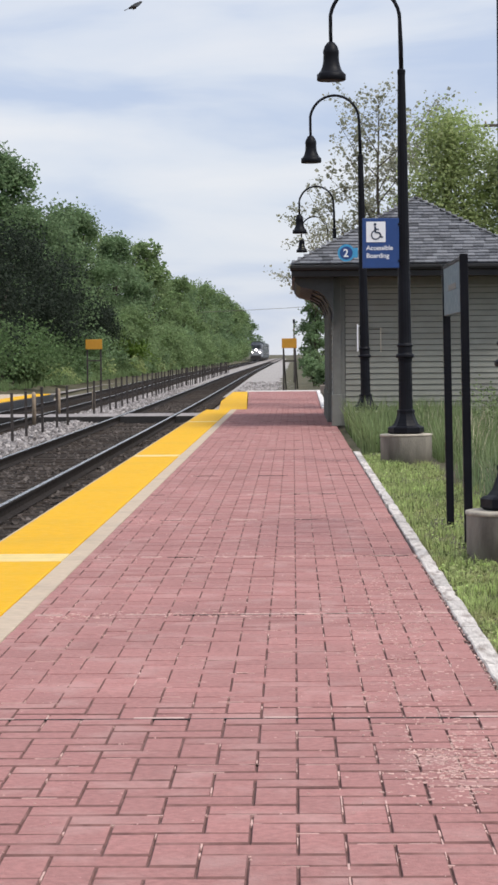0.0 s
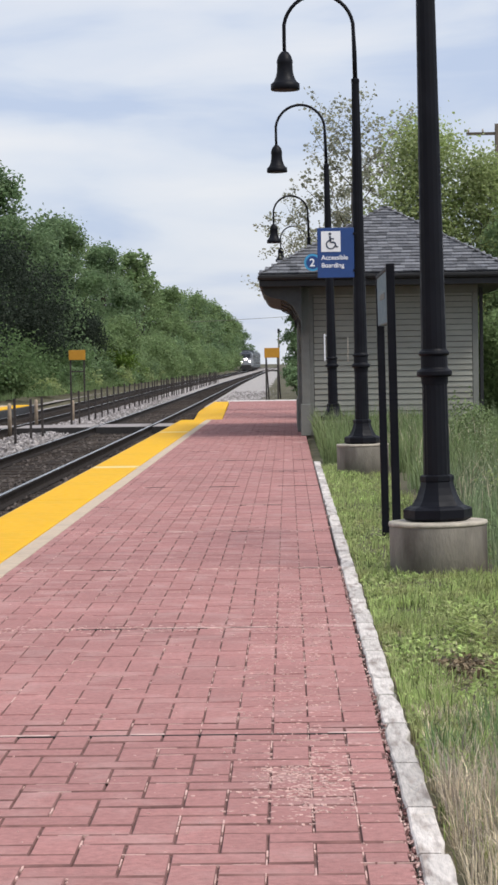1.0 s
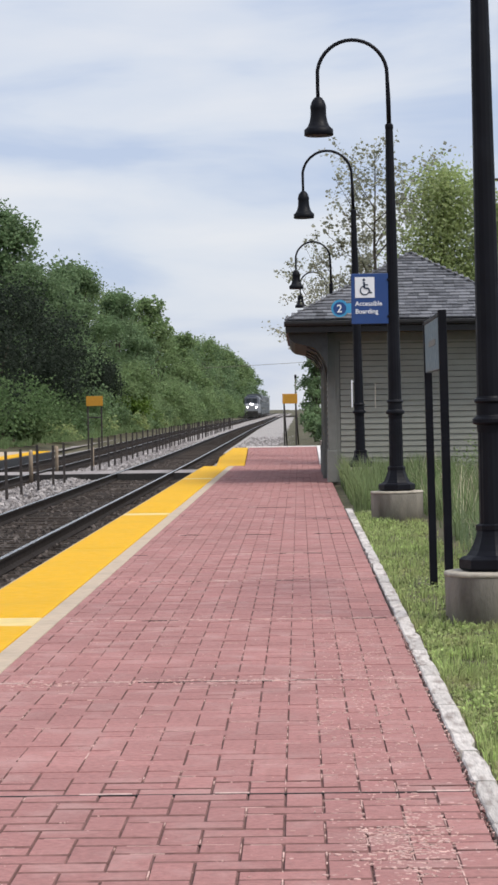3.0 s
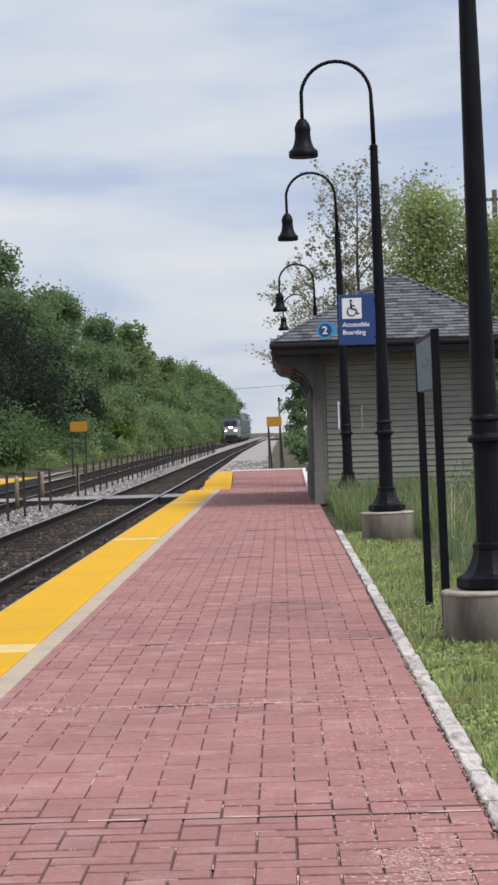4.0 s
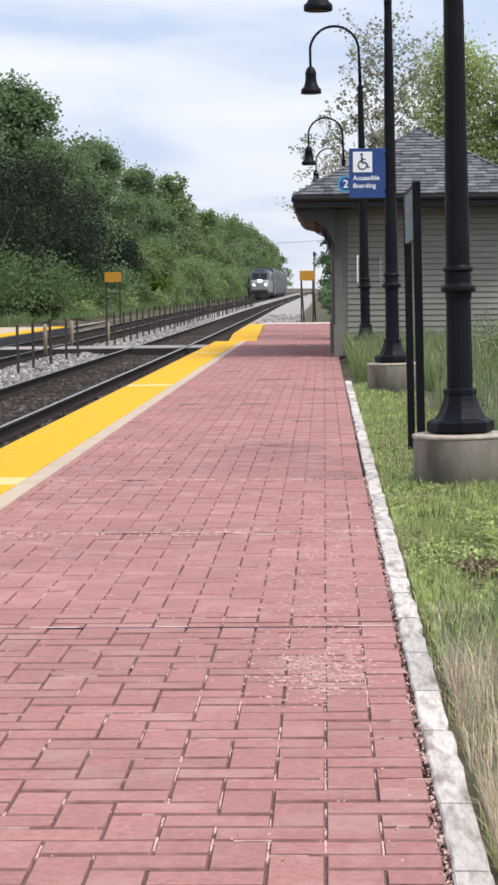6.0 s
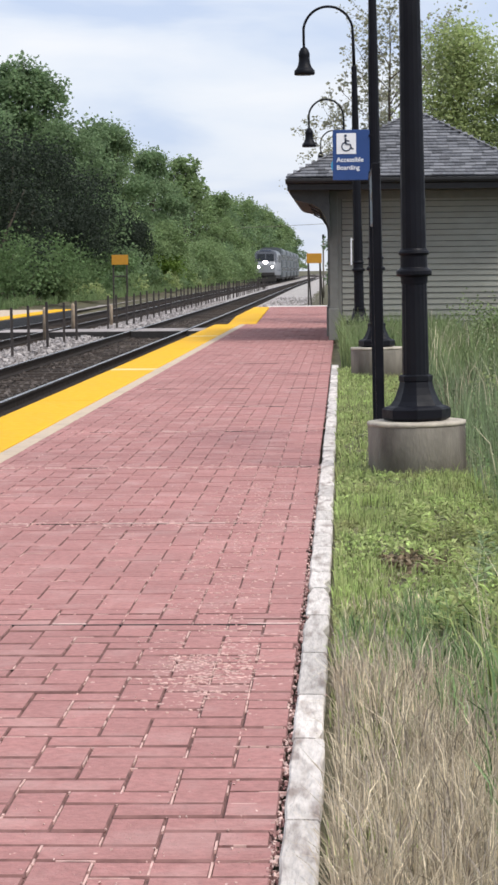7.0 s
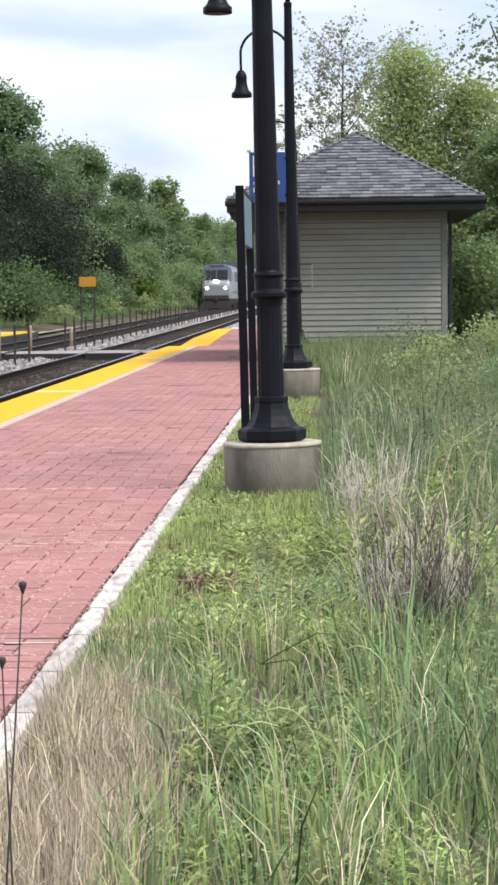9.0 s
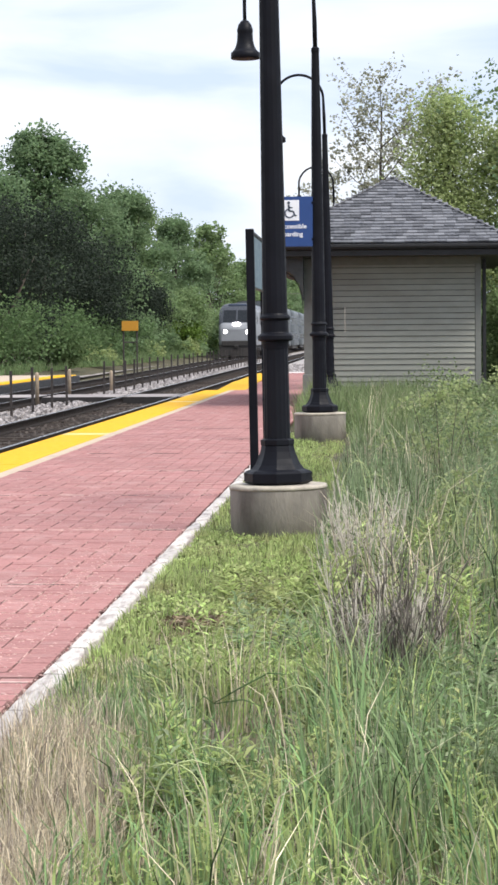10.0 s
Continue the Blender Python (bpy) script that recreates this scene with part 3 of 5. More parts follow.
def build_kerb():
    """Split pale kerb timbers along the grass, weathered and uneven."""
    kerb = thing("kerb", "weathered whitish kerb of split blocks beside the grass", "kerb", kind="structure")
    rng = random.Random(21)
    y = -12.0
    while y < 31.0:
        ln = rng.uniform(0.35, 1.3) if y < 14 else rng.uniform(0.7, 1.6)
        bm = bmesh.new()
        n = max(3, int(ln / 0.16)) if y < 16 else 6
        rows = []
        for k in range(n + 1):
            yy = y + 0.008 + (ln - 0.016) * k / n
            e0, e1 = 0.856 + rng.uniform(-.004, .004) + (0.016 if rng.random() < 0.07 else 0), 0.948 + rng.uniform(-.005, .005) - (0.02 if rng.random() < 0.06 else 0)
            z = 0.006 + rng.uniform(-.0009, .0009) - (0.010 if rng.random() < 0.06 else 0)
            rows.append([bm.verts.new(p) for p in ((e0, yy, -0.2), (e0, yy, z - 0.006), (e0 + 0.006, yy, z), ((e0 + e1) / 2, yy, z + rng.uniform(-.0003, .0003)),
                                                   (e1 - 0.006, yy, z - 0.001), (e1, yy, z - 0.008), (e1, yy, -0.2))])
        for a, b in zip(rows, rows[1:]):
            for i in range(6):
                bm.faces.new((a[i], b[i], b[i + 1], a[i + 1]))
        bm.faces.new(rows[0])
        bm.faces.new(rows[-1][::-1])
        bmesh.ops.recalc_face_normals(bm, faces=bm.faces)
        part("kerb_block", bm, M["kerb"], kerb)
        y += ln
    return kerb


build_kerb()
stones("kerb_crumbs", 700, 0.826, 0.866, 4.5, 16, -0.008, 0.002, 0.008, M["salt"], "crumbs of pale mortar along the kerb")


def build_wear():
    """Thin ragged flakes of pale wear lying on the trodden pavers."""
    rng = random.Random(41)
    verts, faces = [], []
    spots = [(rng.gauss(0.55, 0.09), rng.gauss(7.75, 0.3), 0.012) for k in range(460)]
    spots += [(rng.gauss(0.52, 0.13), rng.uniform(7, 14.5), 0.011) for k in range(760)]
    spots += [(rng.uniform(-1.4, 0.8), ROW0 + NROW * BW * rng.choice((1, 1, 2, 3)) + rng.gauss(0, 0.09), 0.014) for k in range(520)]
    spots += [(rng.uniform(-1.4, 0.8), 5 + 13 * rng.random() ** 1.3, 0.005) for k in range(620)]
    for x, y, s in spots:
        n, k = 7, len(verts)
        a0, w, ln = rng.uniform(0, 6.28), s * rng.uniform(0.2, 0.8), s * rng.uniform(0.25, 1.3)
        for i in range(n):
            r = rng.uniform(0.45, 1.1)
            verts.append((x + ln * r * math.cos(a0 + i * 6.283 / n), y + w * r * math.sin(a0 + i * 6.283 / n) * 1.5, 0.0012))
        faces.append(tuple(range(k, k + n)))
        top = range(k, k + n)
        verts.extend((verts[i][0], verts[i][1], -0.003) for i in top)
        faces.extend((k + i, k + n + i, k + n + (i + 1) % n, k + (i + 1) % n) for i in range(n))
    tagged(data_object("paver_wear", verts, faces, M["flake"], platform), kind="stuff")


build_wear()
stones("paver_crumbs", 160, 0.2, 0.8, 5, 17, 0.0, 0.0015, 0.0045, M["salt"], "flecks of pale mortar on the pavers")
stones("kerb_rubble", 520, 0.826, 0.864, 4.8, 15.0, -0.008, 0.003, 0.008, M["joint"], "broken red crumbs beside the kerb")


def build_far_platform():
    plat = thing("far_platform", "second low platform with a yellow edge across the tracks", "platform", kind="structure")
    part("slab", box(bmesh.new(), -16, -9.75, -20, 84.5, -0.5, -0.02, 0.02), M["cream"], plat, "pale concrete platform slab")
    y = -20.0
    while y < 84:
        part("edge_slab", box(bmesh.new(), -9.74, -9.1, y, min(y + 7.96, 84.4), -0.42, 0.0, 0.01), M["yellow"], plat, "yellow painted platform edge")
        y += 8
    # Edge face takes the near-black fascia colour as painted shade.
    part("edge_face", box(bmesh.new(), -9.098, -9.03, -20, 84.4, -0.5, -0.03, 0.01), M["fascia"], plat, "platform edge face with its shade put into a dark colour")
    return plat


build_far_platform()


def build_crossing():
    deck = thing("track_crossing", "grey timber walkway across both tracks with black edges", "crossing", kind="structure")
    for x0, x1 in ((-3.2, -2.36), (-4.72, -3.38), (-6.95, -4.9), (-8.55, -7.25), (-9.02, -8.78)):
        n = max(1, round((x1 - x0) / 0.24))
        for k in range(n):
            a = x0 + (x1 - x0) * k / n
            part("plank", box(bmesh.new(), a + 0.004, a + (x1 - x0) / n - 0.004, 61.0, 63.9, RAIL_Z - 0.13, RAIL_Z + 0.012, 0.006), M["deck"], deck)
        part("edge_beam", box(bmesh.new(), x0, x1, 60.84, 60.99, RAIL_Z - 0.26, RAIL_Z + 0.008, 0.01), M["deck_dark"], deck, "black edge beam")
    return deck


build_crossing()


def build_fence():
    fence = thing("post_fence", "row of dark steel posts between the tracks", "fence")
    bm = box(bmesh.new(), -0.03, 0.03, -0.018, 0.018, 0, 1.16, 0.004)
    box(bm, -0.006, 0.006, 0.019, 0.045, 0.02, 1.1)
    first = part("post", bm, M["stake"], fence)
    rng = random.Random(8)
    y, k = 38.0, 0
    while y < 230:
        if not 60.5 < y < 66.5:
            o = first if k == 0 else new("post", first.data)
            o.parent = fence
            o.location = (-5.86 + near_shift(y) * 1.4 + rng.uniform(-.05, .05), y + rng.uniform(-.2, .2), -0.5 + rng.uniform(-.04, .04))
            o.rotation_euler = (rng.uniform(-.02, .02), rng.uniform(-.02, .02), rng.uniform(-.2, .2))
            k += 1
        y += 2.85
    return fence


build_fence()
for bx, by, hh in ((-7.0, 66.8, 0.95), (-7.0, 60.4, 0.95), (-6.6, 74.0, 0.8), (-9.6, 68.0, 0.75)):
    bm = lathe(bmesh.new(), [(0.055, 0), (0.055, hh - 0.08), (0.045, hh - 0.02), (0.02, hh)], 10)
    o = mesh_object("bollard", bm, M["bollard"])
    o.location = (bx, by, -0.5 if bx > -9 else -0.02)
    tagged(o, "short weathered wooden bollard beside the track crossing", "bollard", "crossing bollards")


# ---- lamp posts ----
def build_lamp():
    """Fluted black post on a round concrete footing, with a swan-neck arm and a bell lantern."""
    post = thing("lamp_post", "black swan-neck lamp post with bell lantern on concrete footing", "lamp post", "platform lamps")
    bm = lathe(bmesh.new(), [(0.335, -0.25), (0.335, 0.30), (0.33, 0.322), (0.32, 0.326)], 40)
    foot = part("footing", bm, M["concrete"], post, "stained round concrete footing")
    # Rim in paler concrete: the light on the footing's top edge is painted in.
    bm = lathe(bmesh.new(), [(0.338, 0.305), (0.341, 0.318), (0.338, 0.332), (0.30, 0.335)], 40)
    part("lip", bm, M["concrete_lip"], foot, "concrete rim, paler for its lit top")
    bm = lathe(bmesh.new(), [(0.18, 0.333), (0.222, 0.343), (0.236, 0.358), (0.236, 0.414), (0.218, 0.428), (0.182, 0.440), (0.158, 0.470), (0.138, 0.512), (0.120, 0.562), (0.111, 0.602),
                             (0.117, 0.608), (0.117, 0.640), (0.098, 0.650)], 8, smooth=False)
    part("base", bm, M["black"], post, "flared eight-sided black cast base")
    bm = lathe(bmesh.new(), [(0.092, 0.60), (0.086, 1.28)], 32, smooth=False, flutes=0.035)
    part("lower_shaft", bm, M["black"], post, "fluted black lower shaft")
    bm = lathe(bmesh.new(), [(0.09, 1.27), (0.094, 1.318), (0.116, 1.324), (0.122, 1.333), (0.122, 1.356), (0.112, 1.366), (0.098, 1.374), (0.093, 1.383),
                             (0.092, 1.463), (0.102, 1.468), (0.107, 1.478), (0.104, 1.490), (0.094, 1.498), (0.088, 1.51)], 28, smooth=False)
    part("collar", bm, M["black"], post, "ringed black collar")
    bm = lathe(bmesh.new(), [(0.087, 1.49), (0.065, 3.9), (0.049, 4.972), (0.053, 4.992), (0.053, 5.032), (0.03, 5.052)], 28, smooth=False, flutes=0.022)
    part("upper_shaft", bm, M["black"], post, "tapered black upper shaft")
    pts = [(0, 0, 5.022), (-0.004, 0, 5.372), (-0.012, 0, 5.652)]
    cx, cz, r = -0.46, 5.672, 0.45
    pts += [(cx + r * math.cos(a), 0, cz + r * 1.02 * math.sin(a)) for a in [math.pi * k / 18 for k in range(1, 18)]]
    pts += [(-0.905, 0, 5.522), (-0.903, 0, 5.352)]
    part("arm", tube(bmesh.new(), pts, [0.030] * 2 + [0.024] * (len(pts) - 2), 12), M["black"], post, "slender swan-neck arm")
    prof = [(0.02, 5.417), (0.05, 5.400), (0.084, 5.352), (0.101, 5.297), (0.105, 5.267), (0.099, 5.247), (0.104, 5.152), (0.117, 5.092), (0.138, 5.042), (0.164, 5.010),
            (0.186, 4.994), (0.188, 4.922), (0.176, 4.912)]
    bell = part("lantern", lathe(bmesh.new(), prof[::-1], 32, cx=-0.903), M["black"], post, "black bell-shaped lantern")
    part("diffuser", lathe(bmesh.new(), [(0.06, 4.944), (0.10, 4.948), (0.125, 4.962)], 24, cx=-0.903), M["lens"], bell, "milky lantern glass")
    return post


lamp = build_lamp()
lamp.matrix_basis = pose(1.52, 15.5, 0.0, 0, -0.72, 0)
lamps = [lamp] + [copy_thing(lamp, pose(x, y, z, 0, lean, r)) for x, y, z, lean, r in ((1.458, 29.2, 0.035, -0.42, 0), (1.335, 41.4, 0.02, -0.88, -1),
                                                                                   (1.13, 58.7, -0.36, -0.4, 1), (1.26, 77.6, 0.0, -0.4, 0))]


# ---- signs ----
def build_boarding_sign():
    s = thing("boarding_sign", "blue accessible-boarding sign fixed to a lamp post", "sign", at=pose(0.903, 29.16, 2.517))
    part("panel", box(bmesh.new(), 0, 0.475, -0.012, 0.012, 0, 0.645, 0.006), M["blue"], s, "blue enamel panel")
    for z in (0.08, 0.55):
        part("bracket", box(bmesh.new(), 0.46, 0.54, -0.022, 0.022, z, z + 0.03, 0.004), M["black"], s, "black bracket")
    tile = part("symbol_tile", box(bmesh.new(), 0.05, 0.30, -0.017, -0.011, 0.335, 0.60, 0.002), M["white"], s, "white square tile")
    bm = bmesh.new()
    disc(bm, 0.165, 0.565, 0.018, -0.021, 0.005)
    for a, b, r in (((0.165, 0.54), (0.17, 0.46), 0.012), ((0.17, 0.46), (0.225, 0.455), 0.010), ((0.168, 0.505), (0.215, 0.50), 0.008),
                    ((0.225, 0.455), (0.245, 0.395), 0.010), ((0.245, 0.395), (0.268, 0.405), 0.008)):
        d = Vector((b[0] - a[0], 0, b[1] - a[1]))
        n = Vector((-d.z, d.x)).normalized() * r
        prism(bm, [(a[0] + n.x, a[1] + n.y), (b[0] + n.x, b[1] + n.y), (b[0] - n.x, b[1] - n.y), (a[0] - n.x, a[1] - n.y)], "y", -0.021, -0.016)
    ring = [math.radians(100 + 11 * k) for k in range(23)]
    for a, b in zip(ring, ring[1:]):
        prism(bm, [(0.175 + r * math.cos(t), 0.43 + r * math.sin(t)) for r, t in ((0.064, a), (0.064, b), (0.048, b), (0.048, a))], "y", -0.021, -0.016)
    part("wheelchair_symbol", bm, M["navy"], tile, "dark wheelchair symbol")
    turn = pose(0, 0, 0, 90, 0, 0)
    text_mesh("lettering", "Accessible", 0.082, Matrix.Translation((0.05, -0.014, 0.235)) @ turn, M["white"], s, "white lettering")
    text_mesh("lettering", "Boarding", 0.082, Matrix.Translation((0.05, -0.014, 0.135)) @ turn, M["white"], s, "white lettering")
    return s


def build_number_sign():
    s = thing("number_sign", "round blue platform sign with the figure 2 on a lamp post", "sign", at=pose(0.985, 41.34, 3.26))
    part("rim", disc(bmesh.new(), 0, 0, 0.158, -0.008, 0.016, 32), M["cyan"], s, "light blue rim")
    part("face", disc(bmesh.new(), 0, 0, 0.118, -0.013, 0.006, 32), M["blue"], s, "dark blue disc")
    part("plate", box(bmesh.new(), 0.14, 0.21, -0.004, 0.004, -0.09, 0.09, 0.003), M["cyan"], s, "pale blue side plate")
    text_mesh("figure", "2", 0.2, Matrix.Translation((-0.058, -0.015, -0.07)) @ pose(0, 0, 0, 90, 0, 0), M["white"], s, "white figure")
    return s


def build_post_sign():
    s = thing("station_sign", "slate-blue station sign on two black posts in the grass", "sign", at=pose(1.293, 0, 0, 0, -0.8, 0))
    for y in (16.7, 18.65):
        part("post", box(bmesh.new(), -0.031, 0.031, y - 0.031, y + 0.031, -0.3, 2.15, 0.005), M["black"], s, "square black post")
    panel = part("panel", box(bmesh.new(), -0.022, 0.022, 16.75, 18.6, 1.72, 2.11, 0.006), M["slate_sign"], s, "slate-blue panel")
    part("frame", box(bmesh.new(), -0.028, 0.028, 16.75, 18.6, 2.105, 2.135, 0.004), M["black"], panel, "black top rail")
    part("lettering_bar", box(bmesh.new(), -0.026, -0.0225, 17.2, 18.0, 1.91, 1.955), M["trim"], panel, "grey bar of unreadable lettering")
    return s


def build_yellow_board(at, w, h, top, depth, label):
    s = thing("yellow_board", label, "trackside sign", "yellow trackside boards", at=at)
    part("board", box(bmesh.new(), -w / 2, w / 2, -0.02, 0.02, top - h, top, 0.01), M["amber"], s, "faded amber board")
    for x in (-w / 2 + 0.07, w / 2 - 0.07):
        part("leg", box(bmesh.new(), x - 0.035, x + 0.035, 0.03, 0.09, -0.3, top - 0.1, 0.005), M["stake"], s, "dark steel leg")
        if depth:
            part("brace", tube(bmesh.new(), [(x, 0.1, top - 0.35), (x + 0.1, depth, -0.2)], 0.03, 8), M["stake"], s, "slanting steel brace")
    part("rung", box(bmesh.new(), -w / 2 + 0.1, w / 2 - 0.1, 0.04, 0.08, top - 1.0, top - 0.94, 0.004), M["stake"], s, "steel rung")
    return s


build_boarding_sign()
build_number_sign()
build_post_sign()
build_yellow_board(pose(-0.17, 96.4, 0.0), 0.64, 0.42, 2.08, 1.2, "amber board on braced steel legs past the platform's end")
build_yellow_board(pose(-9.12, 102.7, 0.0), 0.76, 0.45, 2.15, 0.0, "amber board on two steel legs before the trees")

for fx, fy in ((1.31, 41.4),):
    o = thing("flag_sign", "narrow white plate bracketed to a lamp post", "sign", at=pose(fx - 0.125, fy, 1.45))
    part("plate", box(bmesh.new(), -0.012, 0.012, -0.05, 0.05, 0, 0.5, 0.004), M["white"], o)
    for z in (0.03, 0.46):
        part("bracket", box(bmesh.new(), 0.013, 0.11, -0.012, 0.012, z, z + 0.02), M["white"], o)
o = thing("flag_bracket", "narrow pale strip held off a lamp post by thin arms", "bracket", at=pose(1.61, 41.4, 1.43))
part("strip", box(bmesh.new(), -0.006, 0.006, -0.02, 0.02, 0, 0.46, 0.002), M["concrete_lip"], o)
for z in (0.03, 0.42):
    part("arm", box(bmesh.new(), -0.24, -0.01, -0.006, 0.006, z, z + 0.012), M["black"], o)
o = thing("signal_mast", "thin grey mast with a small head beyond the platform", "mast", at=pose(0.05, 118, -0.1))
part("pole", lathe(bmesh.new(), [(0.05, 0), (0.04, 3.2)], 8), M["concrete"], o)
part("head", box(bmesh.new(), -0.06, 0.06, -0.06, 0.06, 3.1, 3.32, 0.02), M["black"], o)
part("pole", lathe(bmesh.new(), [(0.05, -0.2), (0.05, 2.6)], 8, cx=0.72, cy=-40), M["stake"], thing("slim_post", "slim dark post beside the gravel path", "post", at=pose(0.35, 110, 0)))


def build_utility_pole():
    u = thing("utility_pole", "tall wooden utility pole with a crossarm above the trees", "utility pole", at=pose(10.85, 110, 0))
    part("pole", lathe(bmesh.new(), [(0.17, -0.3), (0.12, 12.9)], 12), M["bark"], u)
    arm = part("crossarm", box(bmesh.new(), -1.5, 1.5, -0.06, 0.06, 12.36, 12.5, 0.01), M["bark"], u)
    for x in (-1.4, -0.7, 0.7, 1.4):
        part("insulator", lathe(bmesh.new(), [(0.03, 12.5), (0.06, 12.55), (0.03, 12.66)], 8, cx=x), M["concrete_lip"], arm)
    wire = thing("wire", "thin utility wire crossing over the tracks in the distance", "wire")
    part("strand", tube(bmesh.new(), [(10.8 - 60 * k / 10, 300, 8.2 - 1.2 * math.sin(math.pi * k / 10)) for k in range(11)], 0.03, 5), M["concrete"], wire)


build_utility_pole()


# ---- shelter ----
WX0, WX1, WY0, WY1 = 0.82, 4.19, 43.97, 51.6
EX0, EX1, EY0, EY1 = -0.02, 4.90, 43.08, 52.4
SOFFIT, EAVE, RIDGE = 2.90, 3.125, 4.55


def build_shelter():
    sh = thing("shelter", "small taupe clapboard station shelter with a hipped shingle roof", "station building")
    # Dark core shows through the board gaps as painted shadow lines under the laps.
    bm = box(bmesh.new(), WX0 + 0.02, WX1 - 0.02, WY0 + 0.02, WY1 - 0.02, -0.1, SOFFIT)
    wall = part("wall", bm, M["trim_and_shade"], sh, "taupe clapboard wall")
    part("plinth", box(bmesh.new(), WX0 - 0.01, WX1 + 0.01, WY0 - 0.01, WY1 + 0.01, -0.1, 0.14, 0.01), M["concrete"], sh, "concrete plinth")
    pitch, n = 0.111, 24
    front = prism(bmesh.new(), [(-0.034, 0.0), (0.015, 0.0), (0.015, 0.101), (-0.012, 0.101)], "x", WX0 + 0.2, WX1 - 0.09)
    side = prism(bmesh.new(), [(-0.034, 0.0), (0.015, 0.0), (0.015, 0.101), (-0.012, 0.101)], "y", WY0 + 0.26, WY1 - 0.1)
    for src, pos in ((front, (0, WY0, 0)), (side, (WX0, 0, 0))):
        ob0 = part("siding_board", src, M["siding"], wall)
        for k in range(n):
            o = ob0 if k == 0 else new("siding_board", ob0.data)
            o.parent = wall
            o.location = (pos[0], pos[1], 0.14 + pitch * k)
    for x0, x1, y0, y1 in ((WX0 - 0.035, WX0 + 0.19, WY0 - 0.035, WY0 + 0.25), (WX1 - 0.085, WX1 + 0.03, WY0 - 0.035, WY0 + 0.1),
                           (WX0 - 0.035, WX0 + 0.1, WY1 - 0.1, WY1 + 0.03)):
        part("corner_board", box(bmesh.new(), x0, x1, y0, y1, 0.0, SOFFIT, 0.008), M["trim"], sh, "grey-green corner board")
    for x0, y0, y1 in ((WX0 - 0.045, WY0 - 0.06, WY0 + 0.3), (WX0 - 0.1, 46.6, 46.85), (WX0 - 0.1, 49.0, 49.25), (WX0 - 0.1, 51.3, 51.6)):
        part("pilaster", box(bmesh.new(), x0, x0 + 0.16, y0, y1, 0.0, SOFFIT, 0.01), M["trim"], sh, "grey-green pilaster")
        part("pilaster_base", box(bmesh.new(), x0 - 0.03, x0 + 0.17, y0 - 0.03, y1 + 0.03, 0.0, 0.62, 0.012), M["trim"], sh, "wide pilaster base")
    # The downpipe's near-black colour also carries the corner's shade.
    part("downpipe", box(bmesh.new(), WX1 + 0.06, WX1 + 0.13, WY0 + 0.02, WY0 + 0.09, 0.1, 2.85, 0.01), M["fascia"], sh, "downpipe, dark for the shaded corner")
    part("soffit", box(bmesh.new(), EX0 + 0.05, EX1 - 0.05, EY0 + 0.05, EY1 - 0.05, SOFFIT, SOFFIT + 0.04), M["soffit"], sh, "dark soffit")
    part("frieze", box(bmesh.new(), WX0 - 0.03, WX1 + 0.03, WY0 - 0.045, WY0 - 0.004, SOFFIT - 0.16, SOFFIT - 0.002, 0.006), M["trim"], sh, "trim board under the eave")
    for x0, x1, y0, y1 in ((EX0, EX1, EY0, EY0 + 0.05), (EX0, EX1, EY1 - 0.05, EY1), (EX0, EX0 + 0.05, EY0 + 0.052, EY1 - 0.052), (EX1 - 0.05, EX1, EY0 + 0.052, EY1 - 0.052)):
        part("fascia", box(bmesh.new(), x0, x1, y0, y1, SOFFIT - 0.01, EAVE - 0.02, 0.006), M["fascia"], sh, "dark fascia board")
    gut = [(0.0, 0.0), (-0.07, 0.02), (-0.09, 0.06), (-0.09, 0.10), (0.0, 0.10)]
    part("gutter", prism(bmesh.new(), [(EY0 - 0.002 + u, EAVE - 0.125 + v) for u, v in gut], "x", EX0 - 0.03, EX1 + 0.03), M["fascia"], sh, "dark gutter")
    # Added solid cove: shade of the recess under the eave, put into dark colour.
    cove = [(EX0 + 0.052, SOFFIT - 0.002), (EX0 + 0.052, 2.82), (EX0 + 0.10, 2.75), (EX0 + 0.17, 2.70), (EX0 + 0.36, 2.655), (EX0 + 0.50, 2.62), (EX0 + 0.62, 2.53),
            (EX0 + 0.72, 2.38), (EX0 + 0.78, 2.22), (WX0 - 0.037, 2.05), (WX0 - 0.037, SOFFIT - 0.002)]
    part("eave_cove", prism(bmesh.new(), cove, "y", EY0 + 0.22, EY1 - 0.2), M["trim_and_shade"], sh, "solid dark fill for the shaded recess under the platform-side eave")
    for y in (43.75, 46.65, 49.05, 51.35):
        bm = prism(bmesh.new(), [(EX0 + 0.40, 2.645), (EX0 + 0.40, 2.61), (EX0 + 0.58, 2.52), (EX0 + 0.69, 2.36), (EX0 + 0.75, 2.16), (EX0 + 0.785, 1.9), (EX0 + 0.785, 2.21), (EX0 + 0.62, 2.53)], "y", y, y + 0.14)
        part("bracket", bm, M["trim_and_shade"], sh, "curved timber bracket")
    # hipped roof: four planes under laid shingles
    ry0, ry1, rx = EY0 + 2.75, EY1 - 2.75, 2.52
    c = [(EX0, EY0, EAVE), (EX1, EY0, EAVE), (EX1, EY1, EAVE), (EX0, EY1, EAVE), (rx, ry0, RIDGE), (rx, ry1, RIDGE)]
    roof = data_object("roof", [(x, y, z - 0.02) for x, y, z in c], [(0, 1, 4), (1, 2, 5, 4), (2, 3, 5), (3, 0, 4, 5), (3, 2, 1, 0)], M["shingle"], sh)
    tagged(roof, "hipped roof of weathered grey shingles")
    bm = box(bmesh.new(), 0.003, 0.197, 0.0, 0.17, 0.0, 0.026)
